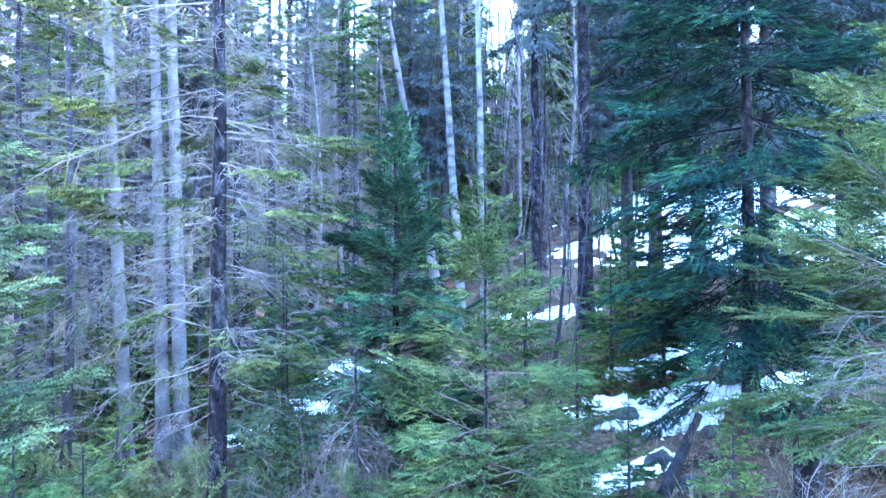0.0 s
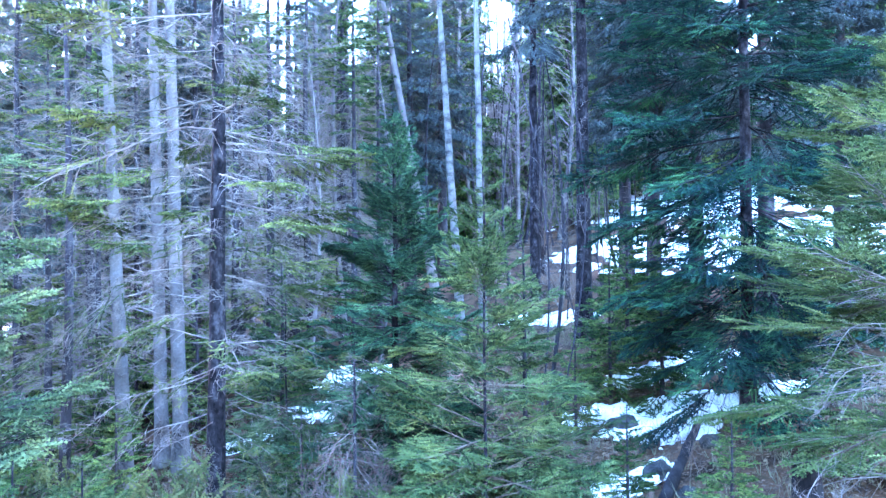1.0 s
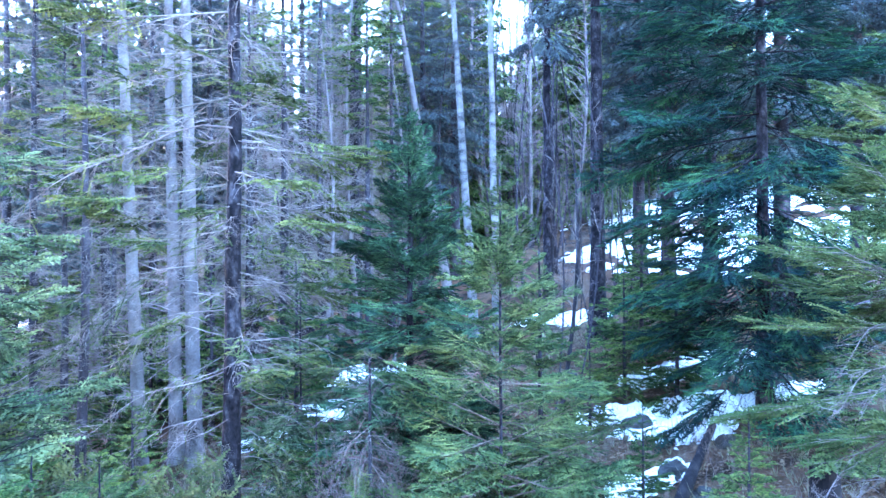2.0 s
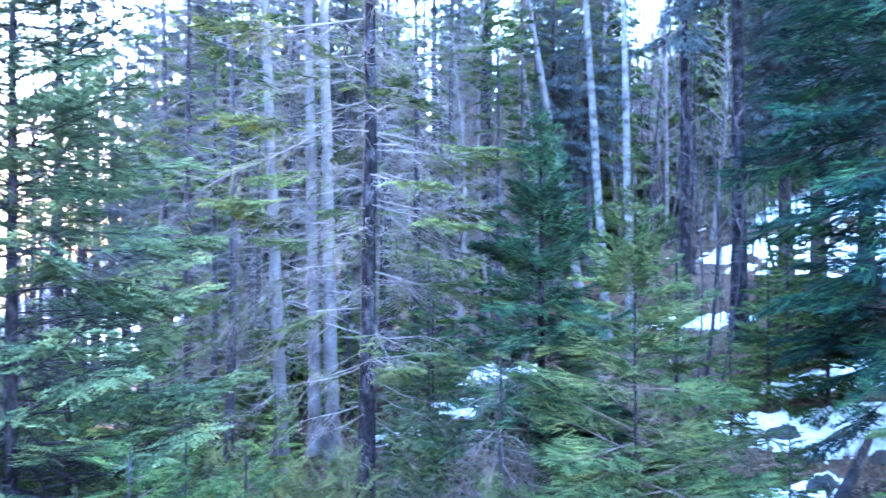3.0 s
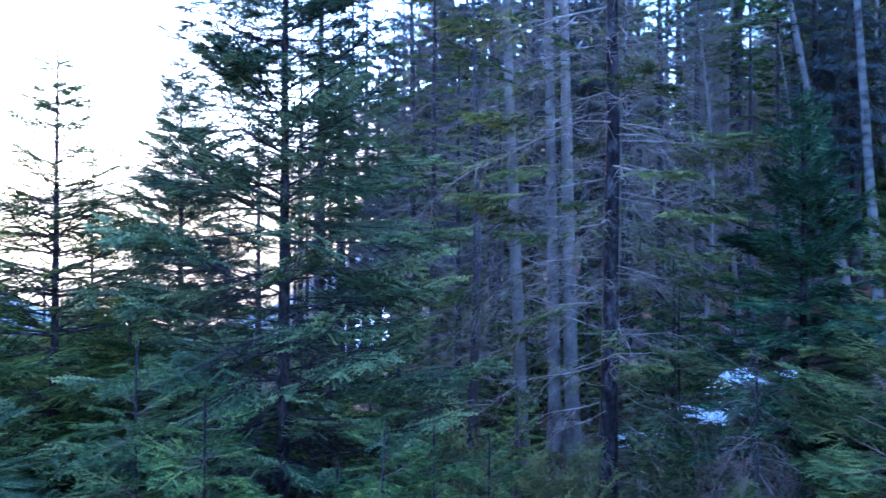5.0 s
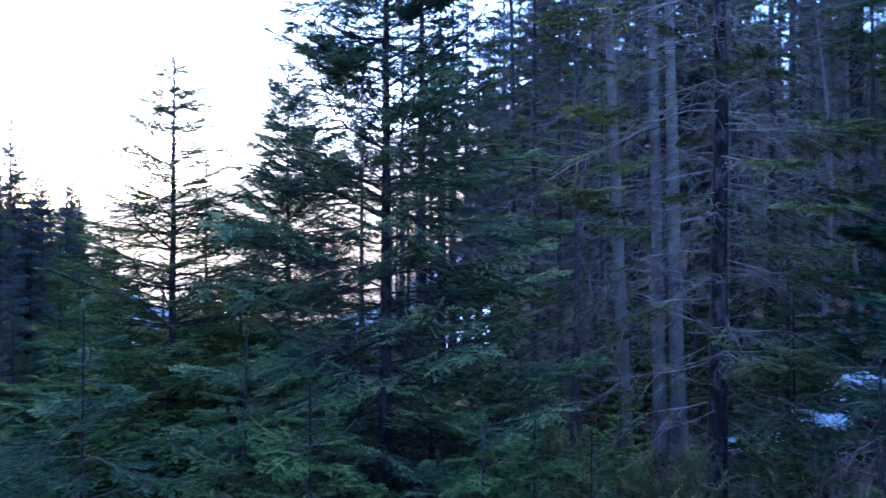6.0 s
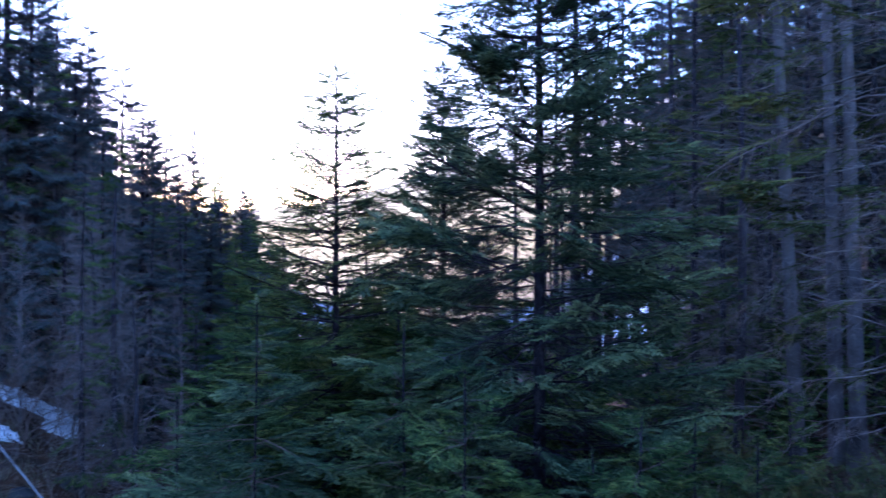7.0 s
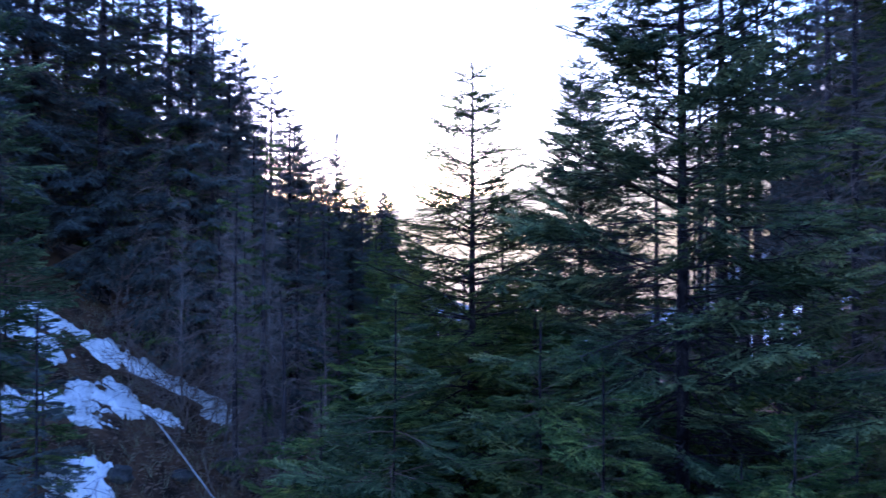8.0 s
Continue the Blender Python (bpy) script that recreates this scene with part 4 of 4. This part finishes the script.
stand(far_fir, [(rng.uniform(-34, 14), rng.uniform(60, 150), rng.uniform(0.8, 1.2), rng.uniform(0, 360)) for _ in range(40)] +
      [(rng.uniform(57, 90), rng.uniform(45, 110), rng.uniform(0.7, 1.0), rng.uniform(0, 360)) for _ in range(34)] +
      [(rng.uniform(36, 56), rng.uniform(90, 200), rng.uniform(0.5, 0.8), rng.uniform(0, 360)) for _ in range(30)] +
      [(rng.uniform(42, 62), rng.uniform(45, 100), rng.uniform(0.4, 0.65), rng.uniform(0, 360)) for _ in range(14)], USED)

grey_tree = grown("leafless_tree", "tall leafless grey-brown tree with fine branches", 15, 0.085, always(BARE_FAR), (BARK_GREY, TWIG_FAR_LIT, NEEDLE_DARK), 3.0, 0.98, 2.0, 0.42, 4,
                  lambda t: 1 - 0.5 * t, lambda t: 40, bend=0.7, seed=194, sides=6, group="leafless thicket")
stand(grey_tree, [(-7.8 + 6.4 * k / 15 + rng.uniform(-0.4, 0.4), 44 + 28 * ((k * 5) % 9) / 8, rng.uniform(0.95, 1.4), rng.uniform(0, 360)) for k in range(16)] + [(-8.8 + 7.6 * k / 13, 39 + 14 * ((k * 7) % 5) / 4, 1.15 + 0.07 * (k % 4), 53 * k) for k in range(14)] +
      [(4.2 + 9.5 * k / 13, 22 + 12 * ((k * 5) % 7) / 6, 0.6 + 0.3 * ((k * 3) % 5) / 4, 47 * k) for k in range(14)] +
      [(64.5 + 10.5 * k / 11, 19.5 + 6 * ((k * 5) % 7) / 6, 0.34 + 0.18 * ((k * 3) % 5) / 4, 70 * k) for k in range(12)], USED)


def far_wood():
    """The leafless wood that covers the hillside further up, in one mesh."""
    rng = random.Random(77)
    s = Soup()
    for _ in range(380):
        x, y = at(rng.uniform(-14, 15), 52 + 60 * rng.random() ** 1.3)
        p = Vector((x, y, ground(x, y) - 0.3))
        h, lean = rng.uniform(9, 17), Vector((rng.uniform(-0.09, 0.09), rng.uniform(-0.09, 0.09), 1))
        s.tube([p, p + lean * h * 0.5 + Vector((rng.uniform(-0.3, 0.3), 0, 0)), p + lean * h], [rng.uniform(0.08, 0.17), 0.08, 0.02], 4)
        for k in range(34):
            t = rng.uniform(0.2, 0.98)
            a = p + lean * h * t
            turn, up = rng.uniform(0, 6.28), rng.uniform(-0.3, 1.2)
            l = rng.uniform(0.7, 2.3) * (1.15 - 0.8 * t)
            b = a + Vector((math.cos(turn), math.sin(turn), up)) * l
            s.tube([a, b], [0.03, 0.012], 3)
            c = a.lerp(b, rng.uniform(0.3, 0.8))
            s.tube([c, c + Vector((math.cos(turn + 1.2), math.sin(turn + 1.2), up - 0.3)) * l * 0.6], [0.02, 0.01], 3)
    tagged(new("far_wood", s.mesh("far_wood", [TWIG_FAR_LIT])), "leafless brownish grey wood covering the hillside", "woods", kind="stuff")


far_wood()


# ---- leafless shrubs, fallen wood and stones ----
def shrub(az, d, size, twig, stems, seed, label):
    rng = random.Random(seed)
    root = root_at("leafless_shrub", az, d, label, "shrub", "leafless shrubs")
    for k in range(round(0.6 * stems)):
        w, n = branch_meshes(BARE, rng.randrange(len(BARE)), twig, NEEDLE_OLIVE)
        child("stem", w, root, pose_limb((rng.uniform(-0.25, 0.25) * size, rng.uniform(-0.25, 0.25) * size, -0.08), rng.uniform(0, 6.28), rng.uniform(15, 85), size * rng.uniform(0.6, 1.15), rng.uniform(0, 360)))


for row in [(5.6, 11.4, 2.4, TWIG_BROWN, 26, 1), (7.4, 12.2, 2.2, TWIG_BROWN, 20, 2), (3.4, 11.3, 2.6, TWIG_BROWN, 22, 3), (-27.5, 11.0, 1.8, TWIG_PALE, 24, 4), (-24.5, 12.0, 1.4, TWIG_BROWN, 16, 5),
            (13.5, 12.0, 1.7, TWIG_PALE, 16, 6), (74.5, 19.0, 3.6, TWIG_BROWN, 22, 7), (72.0, 20.0, 3.4, TWIG_BROWN, 22, 8), (76.5, 20.5, 3.8, TWIG_BROWN, 22, 9), (70.0, 17.5, 2.8, TWIG_BROWN, 18, 10),
            (78.0, 14.5, 1.2, TWIG_BROWN, 14, 11), (73.5, 15.5, 1.3, TWIG_BROWN, 14, 12), (68.5, 16.0, 2.0, TWIG_BROWN, 16, 13), (86.0, 15.0, 1.3, TWIG_BROWN, 14, 14), (31.0, 12.0, 2.6, TWIG_PALE, 18, 15),
            (26.0, 13.0, 2.4, TWIG_PALE, 18, 16), (-15.5, 14.5, 1.1, TWIG_BROWN, 12, 17), (-19.0, 13.5, 1.2, TWIG_BROWN, 14, 18), (-10.0, 14.0, 1.3, TWIG_BROWN, 14, 19), (66.5, 19, 2.6, TWIG_BROWN, 16, 20), (-8.2, 20, 1.8, TWIG_BROWN, 14, 21), (-12.2, 22.5, 2.0, TWIG_BROWN, 14, 22), (-5.6, 22, 1.8, TWIG_BROWN, 14, 23), (-14.6, 25, 2.0, TWIG_BROWN, 14, 24),
            (-9.4, 26, 2.4, TWIG_PALE, 14, 25), (-17.0, 21.5, 1.4, TWIG_BROWN, 12, 26), (0.0, 17.5, 1.8, TWIG_PALE, 14, 27), (6.0, 16.5, 2.0, TWIG_BROWN, 14, 28), (10.5, 14.5, 1.8, TWIG_PALE, 14, 29), (-13.4, 18.4, 1.5, TWIG_BROWN, 14, 30), (-12.0, 15.2, 1.2, TWIG_BROWN, 14, 31), (-20.8, 15.0, 1.3, TWIG_BROWN, 14, 32), (3.8, 12.6, 2.0, TWIG_PALE, 18, 33), (-26.5, 21.0, 1.8, TWIG_BROWN, 14, 34), (-28.6, 23.5, 2.2, TWIG_BROWN, 14, 35), (-24.6, 23.0, 1.6, TWIG_BROWN, 12, 36), (83.0, 13.6, 1.3, TWIG_BROWN, 16, 37), (80.6, 17.4, 1.0, TWIG_BROWN, 12, 38), (84.6, 16.4, 1.5, TWIG_BROWN, 14, 39), (77.4, 17.8, 1.1, TWIG_BROWN, 12, 40)]:
    shrub(*row, "tangled leafless shrub of thin grey twigs" if row[3] is TWIG_PALE else "bare brown shrub on the forest floor")


def leafy_bush(az, d, size, stems, seed):
    rng = random.Random(seed)
    root = root_at("leafy_bush", az, d, "low bush with sparse yellowish green leaves on thin stems", "shrub", "leafy bushes")
    for k in range(stems):
        w, n = branch_meshes(LEAFY, rng.randrange(len(LEAFY)), TWIG_BROWN, LEAF_YELLOW)
        b = child("stem", w, root, pose_limb((rng.uniform(-0.2, 0.2) * size, rng.uniform(-0.2, 0.2) * size, -0.05), rng.uniform(0, 6.28), rng.uniform(20, 80), size * rng.uniform(0.7, 1.15), rng.uniform(0, 360)))
        child("leaves", n, b)


for k, row in enumerate([(25.6, 11.6, 2.6), (22.9, 12.0, 2.3), (28.2, 11.0, 2.4), (20.4, 12.6, 2.0), (9.4, 12.8, 2.0), (31.5, 11.4, 2.4), (18.0, 11.6, 1.8)]):
    leafy_bush(*row, 12, 300 + k)


def log_between(name, a, b, r, material, label):
    """A fallen stem from one bearing and distance to another, lifted clear of the ground by lift."""
    (az1, d1, l1), (az2, d2, l2) = a, b
    p, q = Vector((*at(az1, d1), 0)), Vector((*at(az2, d2), 0))
    p.z, q.z = ground(p.x, p.y) + l1, ground(q.x, q.y) + l2
    root = tagged(new(name), label, "log")
    root.matrix_basis = Matrix.Translation(p)
    n = 12
    s = Soup()
    s.tube([tuple((q - p) * (k / n) + Vector((0, 0, 0.04 * noise.noise((k * 0.5, r * 90, 1))))) for k in range(n + 1)], [r * (1 - 0.45 * k / n) * (1 + 0.12 * noise.noise((k * 0.9, 3, r * 50))) for k in range(n + 1)], 10)
    for end, out, ring in ((0, -1, 0), (n, 1, n * 10)):
        tip = tuple((q - p) * (end / n) + (q - p).normalized() * out * 0.6 * r)
        v = np.concatenate([s.v[0][ring:ring + 10] * 1.0, [tip]])
        s.add(v, [(k, (k + 1) % 10, 10) for k in range(10)])
    child("stem", s.mesh("stem", [material]), root)
    rng = random.Random(int(r * 1000))
    for k in range(5):
        t = rng.uniform(0.15, 0.9)
        w, _ = branch_meshes(BARE, k % 5, TWIG_BROWN, NEEDLE_OLIVE)
        child("branch_stub", w, root, pose_limb((q - p) * t, rng.uniform(0, 6.28), rng.uniform(10, 70), 0.5 * rng.uniform(0.5, 1.2), 0))


log_between("fallen_log", (-16.3, 12.4, 0.12), (-18.6, 14.6, 0.55), 0.11, DEADWOOD, "dark broken log leaning in the snow")
log_between("fallen_log", (76.1, 18.7, 0.3), (71.8, 16.3, 0.35), 0.022, PALE_WOOD, "thin pale fallen stem on the west slope")
log_between("fallen_log", (-26.5, 20.0, 0.15), (-20.0, 22.0, 0.2), 0.12, DEADWOOD, "mossy fallen trunk lying across the slope")


def stump(az, d, r, h, seed):
    root = root_at("tree_stump", az, d, "dark rotten tree stump with a jagged top", "stump", "stumps")
    bm = bmesh.new()
    n, rows = 18, 7
    ring = []
    for j in range(rows):
        t = j / (rows - 1)
        ring.append([bm.verts.new((r * (1 + 0.5 * (1 - t) ** 3 + 0.12 * noise.noise((3 * math.cos(a), 3 * math.sin(a), seed + t))) * math.cos(a), r * (1 + 0.5 * (1 - t) ** 3 + 0.12 * noise.noise((3 * math.cos(a), 3 * math.sin(a), seed + t))) * math.sin(a),
                                   -0.2 + t * (h + 0.2) + (0.25 * h * noise.noise((4 * math.cos(a), 4 * math.sin(a), seed)) if j == rows - 1 else 0))) for a in (2 * math.pi * k / n for k in range(n))])
    for j in range(rows - 1):
        for k in range(n):
            bm.faces.new((ring[j][k], ring[j][(k + 1) % n], ring[j + 1][(k + 1) % n], ring[j + 1][k]))
    core = bm.verts.new((0, 0, h * 0.7))
    for k in range(n):
        bm.faces.new((ring[-1][k], ring[-1][(k + 1) % n], core))
    me = bpy.data.meshes.new("stump_wood")
    bm.to_mesh(me)
    bm.free()
    me.materials.append(DEADWOOD)
    child("stump_wood", me, root)


stump(-25.6, 12.4, 0.2, 0.75, 1)


def stone(az, d, size, seed):
    bm = bmesh.new()
    bmesh.ops.create_icosphere(bm, subdivisions=3, radius=1)
    for v in bm.verts:
        k = 1 + 0.35 * noise.noise(v.co * 1.3 + Vector((seed * 7, 0, 0))) + 0.12 * noise.noise(v.co * 4 + Vector((0, seed, 0)))
        v.co = Vector((v.co.x * size * k, v.co.y * size * 0.8 * k, v.co.z * size * 0.6 * k))
    me = bpy.data.meshes.new("stone")
    bm.to_mesh(me)
    bm.free()
    me.materials.append(STONE)
    x, y = at(az, d)
    tagged(new("stone", me), "mossy grey stone half sunk in the slope", "stone", "stones").matrix_basis = pose(x, y, ground(x, y) + size * 0.2, 0, 0, seed * 50)


for k, (az, d, size) in enumerate([(-16, 14, 0.3), (-19.5, 15, 0.25), (-13.5, 16.5, 0.35), (-22.5, 18, 0.4), (-26, 17, 0.35), (-11.2, 18, 0.3), (-24, 28, 0.6), (-18, 13, 0.2), (9.5, 14.2, 0.25), (15.2, 11, 0.22),
                                   (78, 16, 0.3), (74, 17, 0.25), (82, 14, 0.3), (71, 18.5, 0.35), (-8.5, 19, 0.3)]):
    stone(az, d, size, k + 1)


def litter(name, count, areas, seed, label, maker, material):
    """Loose stuff strewn over stretches of the ground, in one mesh."""
    rng = random.Random(seed)
    s = Soup()
    for _ in range(count):
        a0, a1, d0, d1 = rng.choice(areas)
        x, y = at(rng.uniform(a0, a1), math.sqrt(rng.uniform(d0 * d0, d1 * d1)))
        maker(s, rng, Vector((x, y, ground(x, y))))
    tagged(new(name, s.mesh(name, [material], False)), label, "litter", kind="stuff")


def fallen_twig(s, rng, p):
    a, l = rng.uniform(0, 6.28), rng.uniform(0.2, 0.9)
    w = Vector((math.cos(a), math.sin(a), rng.uniform(-0.05, 0.35)))
    s.tube([p + Vector((0, 0, 0.02)), p + w * l * 0.5 + Vector((0, 0, 0.05)), p + w * l], [0.007, 0.005, 0.002], 3)


def dead_leaf(s, rng, p):
    a, l = rng.uniform(0, 6.28), rng.uniform(0.03, 0.075)
    u, w = Vector((math.cos(a), math.sin(a), rng.uniform(-0.4, 0.5))) * l, Vector((-math.sin(a), math.cos(a), rng.uniform(-0.5, 0.5))) * l * 0.6
    p = p + Vector((0, 0, rng.uniform(0.0, 0.05)))
    s.add([tuple(p), tuple(p + u + w), tuple(p + u * 2), tuple(p + u - w)], [(0, 1, 2), (0, 2, 3)])


def dry_grass(s, rng, p):
    for _ in range(6):
        a, l = rng.uniform(0, 6.28), rng.uniform(0.12, 0.4)
        o = Vector((math.cos(a), math.sin(a), 0))
        q = p + o * rng.uniform(0, 0.08)
        side = Vector((-o.y, o.x, 0)) * 0.006
        s.add([tuple(q - side), tuple(q + side), tuple(q + o * l * 0.7 + Vector((0, 0, l)))], [(0, 1, 2)])


LEAF_BROWN = mat("dead_leaves", [(0.25, (0.06, 0.03, 0.016)), (0.5, (0.16, 0.085, 0.042)), (0.8, (0.27, 0.165, 0.09))], 9, 0.8, 0, 40, vary=0)
GRASS_DRY = mat("dry_grass", [(0.25, (0.08, 0.07, 0.035)), (0.5, (0.2, 0.17, 0.09)), (0.8, (0.32, 0.28, 0.16))], 3, 0.9, 0, 40, vary=0)
SLOPES = [(-32, -6, 10.5, 24), (-6, 26, 10.5, 20), (64, 90, 11, 24)]
litter("fallen_twigs", 2600, SLOPES, 1, "thin dead twigs strewn over the forest floor", fallen_twig, TWIG_BROWN)
litter("dead_leaves", 24000, SLOPES, 2, "brown dead leaves lying on the slopes", dead_leaf, LEAF_BROWN)
litter("dry_grass", 3500, SLOPES, 3, "withered grass tufts between the snow patches", dry_grass, GRASS_DRY)
